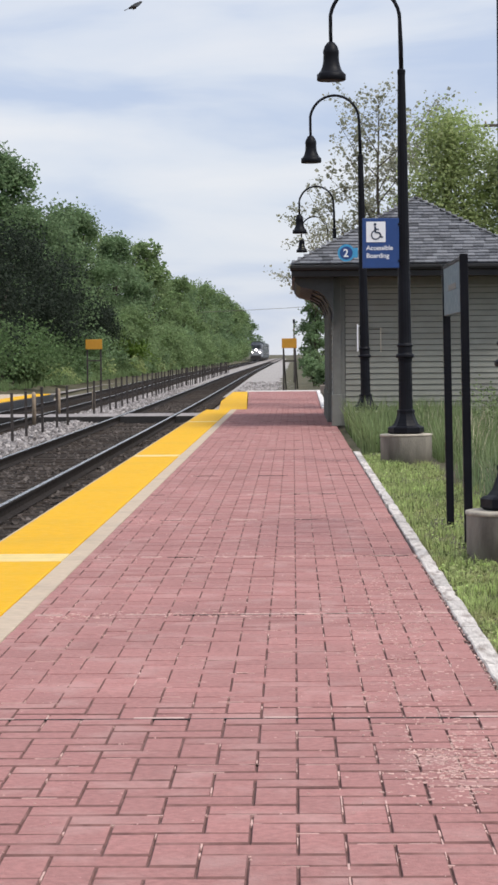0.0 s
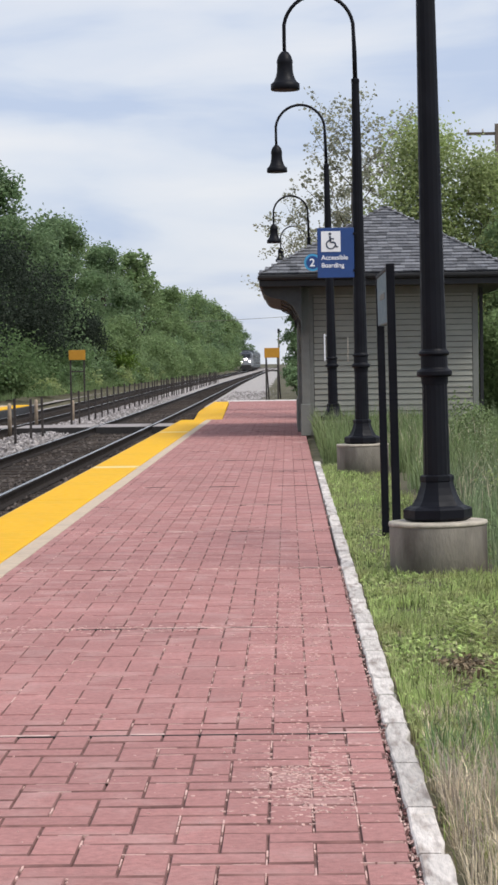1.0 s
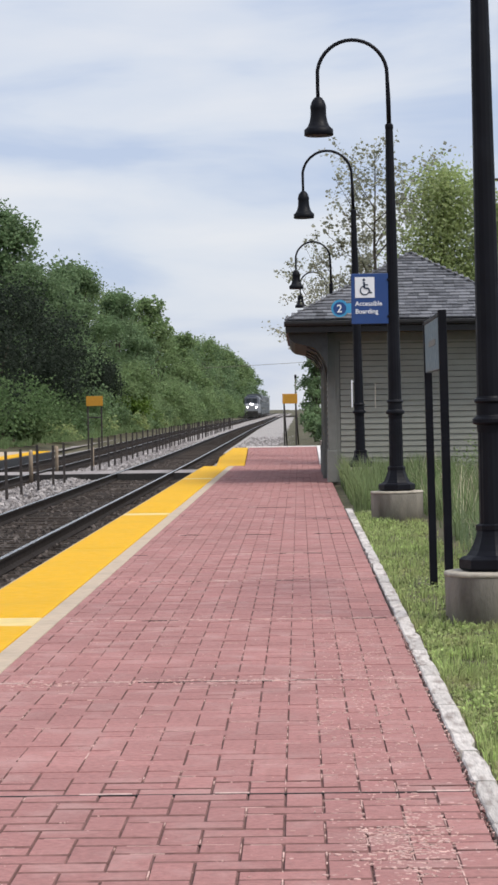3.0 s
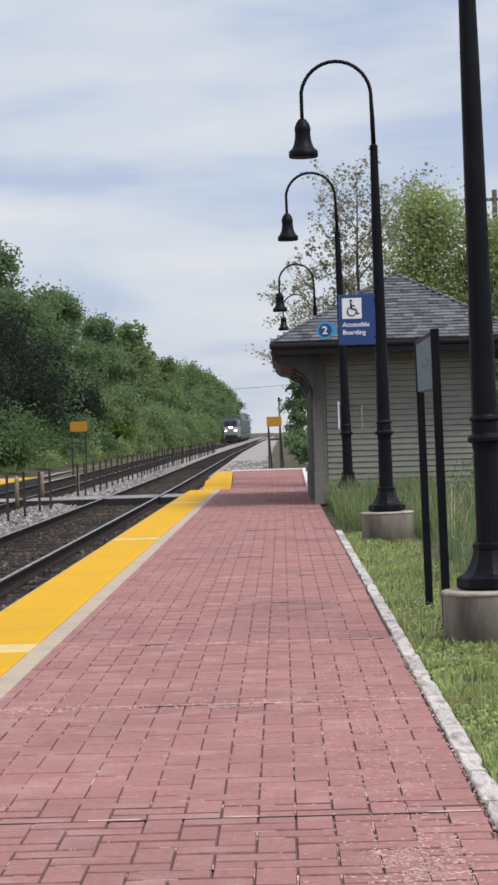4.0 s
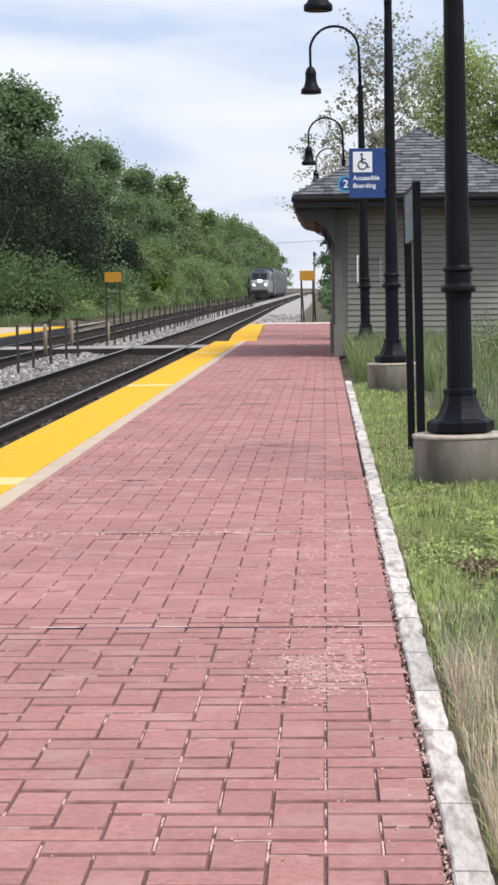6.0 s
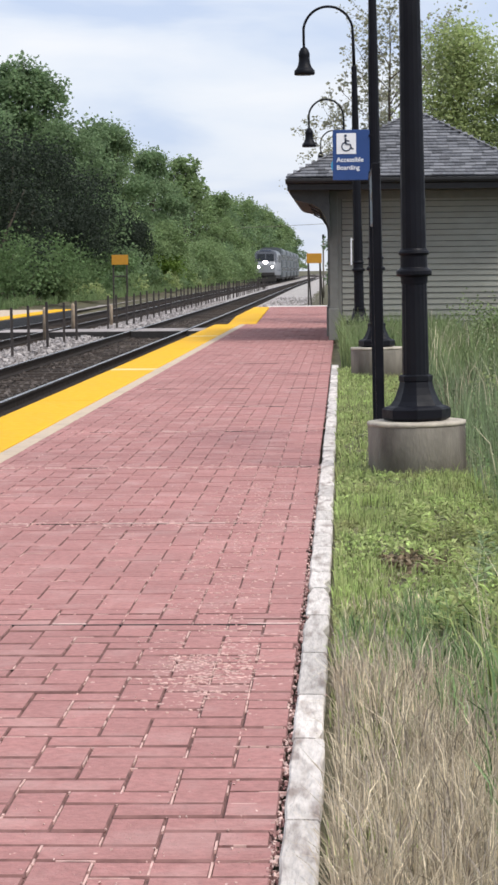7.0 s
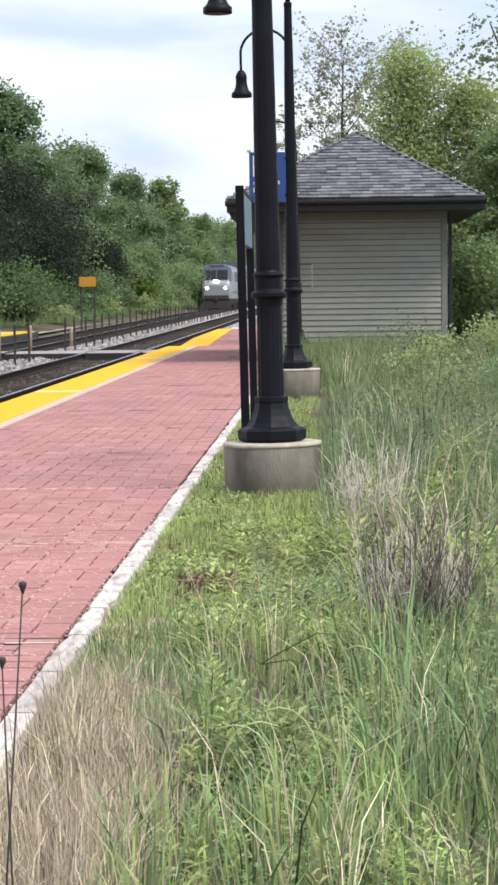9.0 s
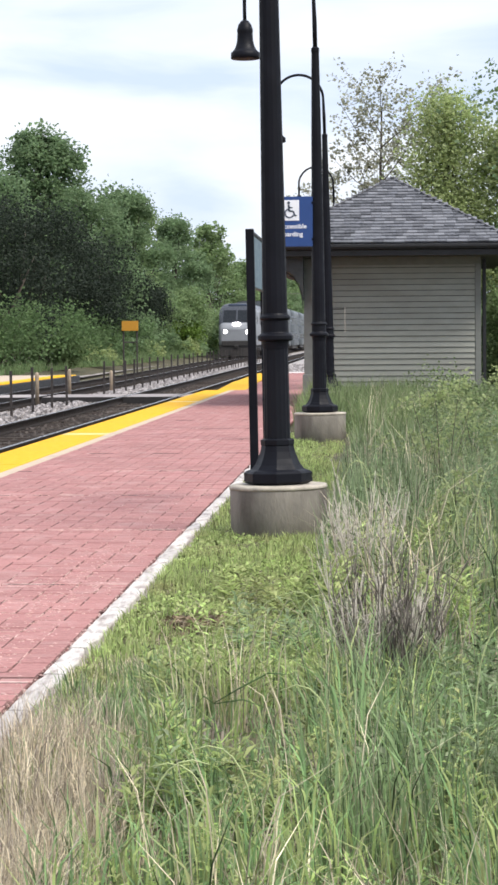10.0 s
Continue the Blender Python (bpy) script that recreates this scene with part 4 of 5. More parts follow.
    me = bpy.data.meshes.new("shingle")
    for v in bm.verts:
        if v.co.y > 0.1 and v.co.z > 0.008:
            v.co.z = 0.004
    bm.normal_update()
    bm.to_mesh(me)
    bm.free()
    me.materials.append(M["shingle_piece"])
    rng = random.Random(4)

    def shingle_plane(a, b, top_a, top_b, make):
        """Courses from the eave a-b up to the ridge top_a-top_b."""
        a, b, top_a, top_b = (Vector(v) for v in (a, b, top_a, top_b))
        along = (b - a).normalized()
        mid = (top_a + top_b) / 2 - (a + b) / 2
        up = (mid - along * mid.dot(along))
        height = up.length
        up.normalize()
        nrm = along.cross(up)
        width = (b - a).length
        t0, t1 = (top_a - a).dot(along), (top_b - a).dot(along)
        v = 0.0
        while v < height - 0.03:
            f = v / height
            lo, hi = t0 * f, width + (t1 - width) * f
            u = lo - rng.uniform(0, 0.2)
            while u < hi - 0.05:
                s0, s1 = max(u, lo), min(u + 0.2, hi)
                if s1 - s0 > 0.04:
                    make(a + along * s0 + up * v + nrm * 0.006, along, up, nrm, s1 - s0)
                u += 0.2
            v += 0.14

    def piece(p, along, up, nrm, w):
        o = new("shingle", me)
        o.parent = roof
        tilt = rng.uniform(0, 0.008)
        m = Matrix((along, up, nrm)).transposed().to_4x4()
        o.matrix_basis = Matrix.Translation(p + nrm * tilt) @ m @ Matrix.Diagonal((w / 0.2, 1, 1, 1))

    verts, faces = [], []

    def joined(p, along, up, nrm, w):
        k = len(verts)
        q = [p + along * 0.004, p + along * (w - 0.004), p + along * (w - 0.004) + up * 0.17, p + along * 0.004 + up * 0.17]
        verts.extend([tuple(x + nrm * 0.012) for x in q[:2]] + [tuple(x + nrm * 0.003) for x in q[2:]] + [tuple(x - nrm * 0.004) for x in q])
        faces.extend(tuple(k + i for i in f) for f in ((0, 1, 2, 3), (4, 5, 1, 0), (5, 6, 2, 1), (7, 4, 0, 3)))

    shingle_plane(c[0], c[1], c[4], c[4], piece)
    shingle_plane(c[3], c[0], c[5], c[4], joined)
    shingle_plane(c[1], c[2], c[4], c[5], joined)
    tagged(data_object("joined_shingles", verts, faces, M["shingle"], roof), kind="stuff")
    for p, q in ((c[0], c[4]), (c[1], c[4]), (c[4], c[5])):
        p, q = Vector(p), Vector(q)
        n = int((q - p).length / 0.2)
        for k in range(n):
            a, b = p.lerp(q, k / n), p.lerp(q, (k + 1.25) / n)
            part("ridge_cap", tube(bmesh.new(), [a + Vector((0, 0, 0.006)), b], [0.03, 0.024], 6), M["shingle_piece"], roof)
    return sh


M["shingle_piece"] = mat("grey_shingle_piece", (0.098, 0.102, 0.116), 0.95, vary=0.5, scale=16, bump=0.6, bump_scale=150, rand=0.34, hue=(0.205, 0.21, 0.23))
shelter = build_shelter()


# ---- plants ----
def leaf_cloud(centres, size, rng, droop=0.3):
    """Folded diamond leaves at the given centres, as vertices and faces."""
    n = len(centres)
    a = rng.uniform(0, 2 * np.pi, n)
    d = np.stack([np.cos(a), np.sin(a), rng.uniform(-0.7, 0.5, n) - droop * 0.3], 1)
    d /= np.linalg.norm(d, axis=1)[:, None]
    r = rng.normal(size=(n, 3))
    s = np.cross(d, r)
    s /= np.linalg.norm(s, axis=1)[:, None] + 1e-6
    u = np.cross(s, d)
    ln = size * rng.uniform(0.6, 1.3, n)[:, None]
    w = ln * rng.uniform(0.35, 0.55, n)[:, None]
    p = np.stack([centres - d * ln * .5, centres + s * w + u * w * .35, centres + d * ln * .5, centres - s * w + u * w * .35], 1)
    f = np.arange(4 * n).reshape(n, 4)
    return p.reshape(-1, 3), f


def crown_points(blobs, count, rng, clump=0.22, keep=0.5):
    """Leaf places: small clumps near the surface of overlapping blobs, with gaps."""
    vol = np.array([b[3] ** 2 for b in blobs])
    which = rng.choice(len(blobs), count // 9 + 1, p=vol / vol.sum())
    b = np.array(blobs)[which]
    v = rng.normal(size=(len(b), 3))
    v /= np.linalg.norm(v, axis=1)[:, None]
    v[:, 2] = np.where(v[:, 2] < -0.35, -v[:, 2] * 0.6, v[:, 2])
    rad = b[:, 3] * (0.45 + 0.68 * rng.rand(len(b)) ** 0.8)
    c = b[:, :3] + v * rad[:, None] * (1, 1, 0.85)
    ok = np.array([noise.noise(Vector(p) * 0.9) > keep - 1.0 for p in c.tolist()])
    c = c[ok]
    pts = np.repeat(c, 9, 0) + rng.normal(size=(len(c) * 9, 3)) * clump * b[ok][:, 3].repeat(9)[:, None] * 0.8
    return pts


def build_tree(x, y, height, radius, leaf, size, count, seed, label, trunk_h=0.35, keep=0.75, z0=0.0, clump=0.22, spread=1.0, blob_count=16):
    rng = np.random.RandomState(seed)
    t = thing("tree", label, "tree", at=pose(x, y, z0))
    blobs = []
    n = int(blob_count + 5 * rng.rand())
    for k in range(n):
        a = 2.4 * k + rng.uniform(-.4, .4)
        f = trunk_h + 0.1 + (0.88 - trunk_h) * (k + rng.uniform(0.1, 0.9)) / n
        taper = 1.0 if f < 0.65 else 1.0 - 0.9 * (f - 0.65) / 0.4
        d = radius * rng.uniform(0.2, 0.75) * taper * spread
        br = radius * rng.uniform(0.24, 0.46) * (0.65 + 0.35 * taper) * (16 / blob_count) ** 0.2
        blobs.append((d * math.cos(a), d * math.sin(a), height * f - br * 0.6, br))
    blobs.append((0, 0, height - radius * 0.42, radius * 0.4))
    bm = bmesh.new()
    r0, thin = 0.017 * height, (16 / blob_count) ** 1.2
    tube(bm, [(0, 0, -0.3), (0.02 * height * rng.uniform(-1, 1), 0, height * 0.3), (0.03 * height * rng.uniform(-1, 1), 0.02 * height, height * 0.62),
              (0, 0, height * 0.8)], [r0 * 1.25, r0, r0 * 0.6, r0 * 0.1], 8)
    part("trunk", bm, M["bark"], t, "grey-brown trunk")
    for bx, by, bz, br in blobs:
        s = max(height * 0.18, bz - 0.35 * height)
        bm = bmesh.new()
        tube(bm, [(0, 0, s), (bx * 0.5, by * 0.5, (s + bz) / 2 + 0.2), (bx, by, bz), (bx * 1.2, by * 1.2, bz + br * 0.7)], [r0 * 0.4 * thin, r0 * 0.28 * thin, r0 * 0.15 * thin, 0.008], 5)
        part("limb", bm, M["bark"], t)
    v, f = leaf_cloud(crown_points(blobs, count, rng, clump, keep), size, rng)
    part_ob = data_object("crown", v.tolist(), f.tolist(), M[leaf], t)
    return t


def build_sparse_tree(x, y, height, spread, size, seed, label, limbs=16):
    """A light tree: thin rising limbs with twigs, small leaves in tufts along them."""
    rng = np.random.RandomState(seed)
    t = thing("tree", label, "tree", at=pose(x, y, 0))
    part("trunk", tube(bmesh.new(), [(0, 0, -0.3), (0.05, 0, height * .35), (-0.04, 0.03, height * .7), (0.02, 0, height * .93)], [0.085, 0.065, 0.035, 0.008], 8),
         M["bark"], t, "slender grey trunk")
    tufts = []
    for k in range(limbs):
        a = 2.4 * k + rng.uniform(-.5, .5)
        f = 0.25 + 0.62 * (k + 0.5) / limbs
        s = Vector((0, 0, height * f))
        ln = spread * (1.15 - 0.75 * max(0, f - 0.35)) * rng.uniform(0.8, 1.2)
        e = s + Vector((math.cos(a) * ln, math.sin(a) * ln, ln * rng.uniform(0.6, 1.25)))
        m = s.lerp(e, 0.5) + Vector((0, 0, -0.1 * ln))
        bm = tube(bmesh.new(), [s, m, e], [0.020, 0.012, 0.004], 5)
        for i in range(13):
            u = rng.uniform(0.25, 1.0)
            p = s.lerp(m, u * 2) if u < 0.5 else m.lerp(e, u * 2 - 1)
            q = p + Vector(rng.normal(0, 0.38, 3) + (0, 0, 0.28)) * (spread / 1.75)
            tube(bm, [p, p.lerp(q, 0.5) + Vector((0, 0, -0.03)), q], [0.006, 0.004, 0.002], 4)
            for w in np.linspace(0.3, 1.05, 5):
                tufts.append(p.lerp(q, w))
        part("limb", bm, M["bark"], t)
    c = np.array(tufts).repeat(5, 0) + rng.normal(0, 0.08, (len(tufts) * 5, 3))
    v, f = leaf_cloud(c, size, rng)
    data_object("crown", v.tolist(), f.tolist(), M["leaf_pale"], t)
    return t


def build_shrub(x, y, h, r, leaf, size, count, seed, label, z0=0.0, category="shrub"):
    rng = np.random.RandomState(seed)
    t = thing("shrub", label, category, at=pose(x, y, z0))
    blobs = [(rng.uniform(-r, r) * .6, rng.uniform(-r, r) * .6, h * rng.uniform(.12, .75), r * rng.uniform(.3, .55)) for k in range(9)]
    for bx, by, bz, br in blobs:
        bm = bmesh.new()
        tube(bm, [(bx * .2, by * .2, -0.1), (bx * .6, by * .6, bz * .6), (bx, by, bz + br * .6)], [0.03 * h / 2, 0.02 * h / 2, 0.006] if category == "shrub" else [0.005, 0.004, 0.002], 5)
        part("stem", bm, M["bark"], t)
    pts = crown_points(blobs, count, rng, 0.25, 0.7)
    pts[:, 2] = np.abs(pts[:, 2])
    v, f = leaf_cloud(pts, size, rng)
    data_object("foliage", v.tolist(), f.tolist(), M[leaf], t)
    return t


def build_woods():
    """The wall of trees beyond the second platform, and low growth before it."""
    rng = random.Random(17)
    rows = [(-19.5, 144, 13.7, 4.6, "leaf_deep"), (-17.0, 112, 9.4, 4.0, "leaf_deep"), (-19.5, 128, 9.6, 3.8, "leaf_deep"), (-16.0, 141, 9.9, 4.2, "leaf_deep"), (-19.6, 155, 11.2, 4.2, "leaf_mid"),
            (-16.4, 168, 11.6, 3.6, "leaf_deep"), (-18.5, 184, 12.3, 3.9, "leaf_mid"), (-15.9, 200, 11.3, 3.4, "leaf_deep"), (-17.8, 222, 11.0, 4.0, "leaf_deep"),
            (-16.2, 246, 12.7, 3.7, "leaf_mid"), (-17.0, 270, 9.8, 4.6, "leaf_mid"), (-15.5, 300, 10.9, 3.9, "leaf_mid"), (-17.0, 335, 12.0, 5.2, "leaf_deep"),
            (-15.6, 370, 12.4, 5.2, "leaf_mid"), (-16.6, 410, 13.2, 5.4, "leaf_deep"), (-15.6, 455, 13.4, 5.4, "leaf_mid"), (-16.0, 505, 13.8, 5.6, "leaf_deep"),
            (-15.6, 560, 13.6, 5.6, "leaf_mid"), (-16.0, 620, 13.5, 5.8, "leaf_mid"), (-16.0, 700, 13.5, 6.0, "leaf_deep"),
            (-22.0, 104, 9.6, 4.6, "leaf_deep"), (-24.0, 140, 9.8, 4.6, "leaf_deep"), (-23.0, 176, 12.5, 5, "leaf_deep"), (-22.0, 215, 12, 5, "leaf_deep")]
    for k, (x, y, h, r, leaf) in enumerate(rows):
        size = 0.20 + 0.0010 * max(0, y - 110)
        tone = "deep green" if leaf == "leaf_deep" else "mid green"
        if (x, y) in ((-19.5, 144), (-16.2, 246)):
            build_tree(x, y, h * 1.1, r * 1.08, leaf, size * 1.1, 20000 if y < 200 else 7500, 100 + k, f"airy {tone} tree with gaps standing above the wood", 0.56, 0.93, 0.0, 0.22, 1.3, 30)
        else:
            build_tree(x, y, h * 1.1, r * 1.08, leaf, size * 0.8, 27000 if y < 210 else (13000 if y < 320 else 7000), 100 + k, f"tall leafy {tone} tree in the wood beside the line", 0.12, 0.78, 0.0)
    for k in range(34):
        y = 92 + 13.5 * k + rng.uniform(-2, 2)
        x = -12.9 + rng.uniform(-.6, .3) - 1.2
        leaf = "leaf_hedge" if y < 150 else ("leaf_mid", "leaf_mid", "leaf_mid", "leaf_deep", "leaf_mid")[k % 5]
        build_shrub(x, y, rng.uniform(1.9, 2.5) if y < 160 else rng.uniform(3.2, 5.5), 3.6, leaf, 0.085 + 0.0006 * y, 9500 if y < 300 else 3800, 300 + k, "leafy green shrub at the edge of the wood")
    # Near-black leaf masses, lower towards the far end.
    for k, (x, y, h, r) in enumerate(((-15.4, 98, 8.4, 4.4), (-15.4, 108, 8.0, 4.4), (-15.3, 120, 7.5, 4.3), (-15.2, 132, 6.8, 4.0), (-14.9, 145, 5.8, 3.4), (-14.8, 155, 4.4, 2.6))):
        build_shrub(x, y, h, r, "leaf_dark", 0.14, 19000, 380 + k, "near-black vine-hung leaf mass at the edge of the wood", 0.9)
    for k in range(30):
        y = 108 + 8.5 * k + rng.uniform(-3, 3)
        build_shrub(-12.25 + rng.uniform(-.25, .25), y, rng.uniform(0.9, 1.9), rng.uniform(1.0, 1.5), ("leaf_mid", "leaf_olive", "leaf_deep")[k % 3], 0.12 + 0.0004 * y, 1700, 420 + k,
                    "low green bush beside the far track")
    build_shrub(-13.2, 172, 3.4, 2.4, "leaf_lime", 0.2, 6500, 391, "fresh lime-green shrub at the edge of the wood")
    build_shrub(-13.0, 186, 2.6, 2.0, "leaf_lime", 0.2, 4500, 392, "fresh lime-green shrub at the edge of the wood")


def build_right_trees():
    build_sparse_tree(2.35, 61.0, 8.35, 1.85, 0.10, 501, "sparse young tree with pale leaves behind the shelter")
    build_tree(4.0, 57.5, 7.6, 2.2, "leaf_olive", 0.085, 32000, 502, "dense olive-green tree behind the shelter", 0.2, 0.6, clump=0.42, spread=0.9, blob_count=34)
    build_tree(5.5, 57.0, 6.7, 1.9, "leaf_olive", 0.09, 28000, 503, "dense olive-green tree behind the shelter", 0.02, 0.55, clump=0.42, spread=1.0, blob_count=36)
    build_tree(7.7, 58.0, 7.4, 2.3, "leaf_olive", 0.10, 26000, 504, "broad green tree beside the shelter", 0.02, 0.55, clump=0.42, blob_count=36)
    build_tree(6.0, 52.5, 5.2, 1.6, "leaf_mid", 0.09, 20000, 505, "low dark green tree beside the shelter", 0.0, 0.5, blob_count=30)
    build_tree(1.2, 112, 4.9, 1.3, "leaf_deep", 0.14, 6500, 506, "small leafy tree beside the gravel path", 0.1, 0.7)
    build_sparse_tree(1.5, 68.0, 6.0, 1.7, 0.09, 507, "sparse young tree with pale leaves beyond the shelter", 9)
    build_shrub(1.75, 97, 1.5, 1.1, "leaf_mid", 0.12, 3500, 530, "green bush beside the gravel path")
    build_shrub(0.98, 101, 1.6, 0.75, "leaf_deep", 0.1, 3500, 532, "green bush beside the gravel path")
    build_shrub(1.3, 93, 1.2, 0.6, "leaf_deep", 0.1, 3000, 533, "green bush beside the gravel path")
    build_shrub(2.6, 104, 1.9, 1.3, "leaf_deep", 0.12, 3500, 531, "green bush beside the gravel path")
    build_tree(3.6, 150, 6.0, 2.4, "leaf_mid", 0.25, 5200, 508, "leafy tree beside the gravel path", 0.1, 0.7)
    build_tree(4.45, 20.5, 5.0, 1.75, "leaf_deep", 0.05, 8000, 509, "leafy branch end of a tree over the grass", 0.55, 0.8)
    for k, (x, y) in enumerate(((5.6, 49.0), (6.8, 47.0), (7.6, 50.5), (5.2, 55.0))):
        build_shrub(x, y, 2.6, 1.5, "leaf_deep" if k % 2 else "leaf_mid", 0.08, 9000, 520 + k, "dark green shrub beside the shelter")
    for k, (x, y, s) in enumerate(((24, 860, 15), (38, 820, 17), (60, 800, 18))):
        build_tree(x, y, s, 9, "leaf_mid", 1.5, 1800, 540 + k, "distant green tree at the end of the line", 0.1, 0.8)


PATCHES = ((1.36, 10.7, 0.19, 0.34), (1.74, 7.3, 0.17, 0.4), (1.15, 13.2, 0.12, 0.3), (1.6, 9.2, 0.1, 0.2))


def bare(x, y):
    """Whether a point lies in one of the worn patches of the turf."""
    out = np.zeros(len(x), bool)
    for px, py, rx, ry in PATCHES:
        wob = 1 + 0.35 * np.sin(9 * x + 5 * y)
        out |= ((x - px) / rx) ** 2 + ((y - py) / ry) ** 2 < wob
    return out


def blades(name, regions, seed, material, label, lean=0.35):
    """Grass: each blade a bent, tapering strip. regions: (x0, x1, y0, y1, count, height low, high, width)."""
    rng = np.random.RandomState(seed)
    V, Fq, Ft, base = [], [], [], 0
    for x0, x1, y0, y1, count, h0, h1, w in regions:
        tufts = max(1, count // 16)
        tx, ty = rng.uniform(x0, x1, tufts), rng.uniform(y0, y1, tufts)
        keep = np.array([noise.noise((a * 1.6, b * 1.1, seed * 0.37)) for a, b in zip(tx, ty)]) > rng.uniform(-0.9, 0.25, tufts)
        if material != "dead":
            keep &= ~bare(tx, ty)
        tx, ty = tx[keep], ty[keep]
        th = rng.uniform(0.55, 1.1, len(tx)) ** 1.5
        size = 0.25 * (0.5 * (h0 + h1)) ** 0.5 * 0.5
        ox, oy = rng.normal(0, size, len(tx) * 16), rng.normal(0, size, len(tx) * 16)
        x, y = tx.repeat(16) + ox, ty.repeat(16) + oy
        x = np.where(x < x0, 2 * x0 - x, x)
        n = len(x)
        h = rng.uniform(h0, h1, n) * rng.uniform(0.7, 1.0, n) * th.repeat(16)
        a, t = np.arctan2(oy, ox) + rng.normal(0, 0.9, n), rng.uniform(0, 2 * np.pi, n)
        ln = lean * h * rng.uniform(0.2, 1.3, n)
        side = np.stack([np.cos(t), np.sin(t), np.zeros(n)], 1) * (w * rng.uniform(0.6, 1.2, n))[:, None] * .5
        d = np.stack([np.cos(a), np.sin(a), np.zeros(n)], 1)
        foot = np.stack([x, y, np.full(n, -0.06)], 1)
        mid = foot + d * (ln * .35)[:, None] + np.stack([np.zeros(n), np.zeros(n), h * .62 + .04], 1)
        tip = foot + d * ln[:, None] + np.stack([np.zeros(n), np.zeros(n), h + .05 - ln * .2], 1)
        V.append(np.stack([foot - side, foot + side, mid + side * .8, mid - side * .8, tip], 1).reshape(-1, 3))
        k = base + 5 * np.arange(n)
        Fq.append(np.stack([k, k + 1, k + 2, k + 3], 1))
        Ft.append(np.stack([k + 3, k + 2, k + 4], 1))
        base += 5 * n
    faces = np.concatenate(Fq).tolist() + np.concatenate(Ft).tolist()
    return tagged(data_object(name, np.concatenate(V).tolist(), faces, M[material]), label, "grass", kind="stuff")


def ground_cover(name, regions, seed, material, label, size=0.024):
    """Low broad leaves close to the soil."""
    rng = np.random.RandomState(seed)
    pts, sizes = [], []
    for x0, x1, y0, y1, count, top in regions:
        x, y = rng.uniform(x0, x1, count), rng.uniform(y0, y1, count)
        k = np.array([noise.noise((a * 2.2, b * 1.5, seed * 0.61)) for a, b in zip(x, y)])
        ok = (k > rng.uniform(-0.7, 0.3, count)) & ~bare(x, y)
        h = np.clip(k + 0.6, 0.1, 1.2)[ok] * top
        pts.append(np.stack([x[ok], y[ok], -0.03 + h * rng.rand(ok.sum())], 1))
    pts = np.concatenate(pts)
    v, f = leaf_cloud(pts, size, rng, droop=-1.0)
    return tagged(data_object(name, v.tolist(), f.tolist(), M[material]), label, "ground cover", kind="stuff")


def leafy_weeds(name, regions, seed, material, label):
    """Upright weeds: a thin stem set round with narrow leaves. regions: (x0, x1, y0, y1, count, height low, high, leaf length)."""
    rng = np.random.RandomState(seed)
    verts, faces = [], []
    for x0, x1, y0, y1, count, h0, h1, ll in regions:
        for k in range(count):
            x, y = rng.uniform(x0, x1), rng.uniform(y0, y1)
            n = noise.noise((x * 2.6, y * 1.5, seed * 0.43))
            if n < rng.uniform(-0.15, 0.3) or any(((x - px) / rx) ** 2 + ((y - py) / ry) ** 2 < 1 for px, py, rx, ry in PATCHES):
                continue
            h = rng.uniform(h0, h1) * (0.75 + 0.5 * n)
            bend = rng.normal(0, 0.12 * h, 2)
            b = len(verts)
            verts += [(x - 0.0016, y, -0.05), (x + 0.0016, y, -0.05), (x + bend[0], y + bend[1], h)]
            faces.append((b, b + 1, b + 2))
            m = 9 + int(h * 25)
            for i in range(m):
                f = 0.15 + 0.85 * (i + rng.rand()) / m
                a = 2.4 * i + rng.uniform(-.5, .5)
                ln = ll * (1.15 - 0.6 * f) * rng.uniform(0.7, 1.2)
                rise = rng.uniform(0.1, 0.9) if f > 0.6 else rng.uniform(-0.3, 0.6)
                c, s = math.cos(a), math.sin(a)
                px, py, pz = x + bend[0] * f, y + bend[1] * f, -0.02 + h * f
                w = ln * 0.17
                b = len(verts)
                verts += [(px, py, pz), (px + c * ln * .5 - s * w, py + s * ln * .5 + c * w, pz + ln * rise * .6),
                          (px + c * ln, py + s * ln, pz + ln * rise * .75), (px + c * ln * .5 + s * w, py + s * ln * .5 - c * w, pz + ln * rise * .6)]
                faces.append((b, b + 1, b + 2, b + 3))
    return tagged(data_object(name, verts, faces, M[material]), label, "weeds", kind="stuff")


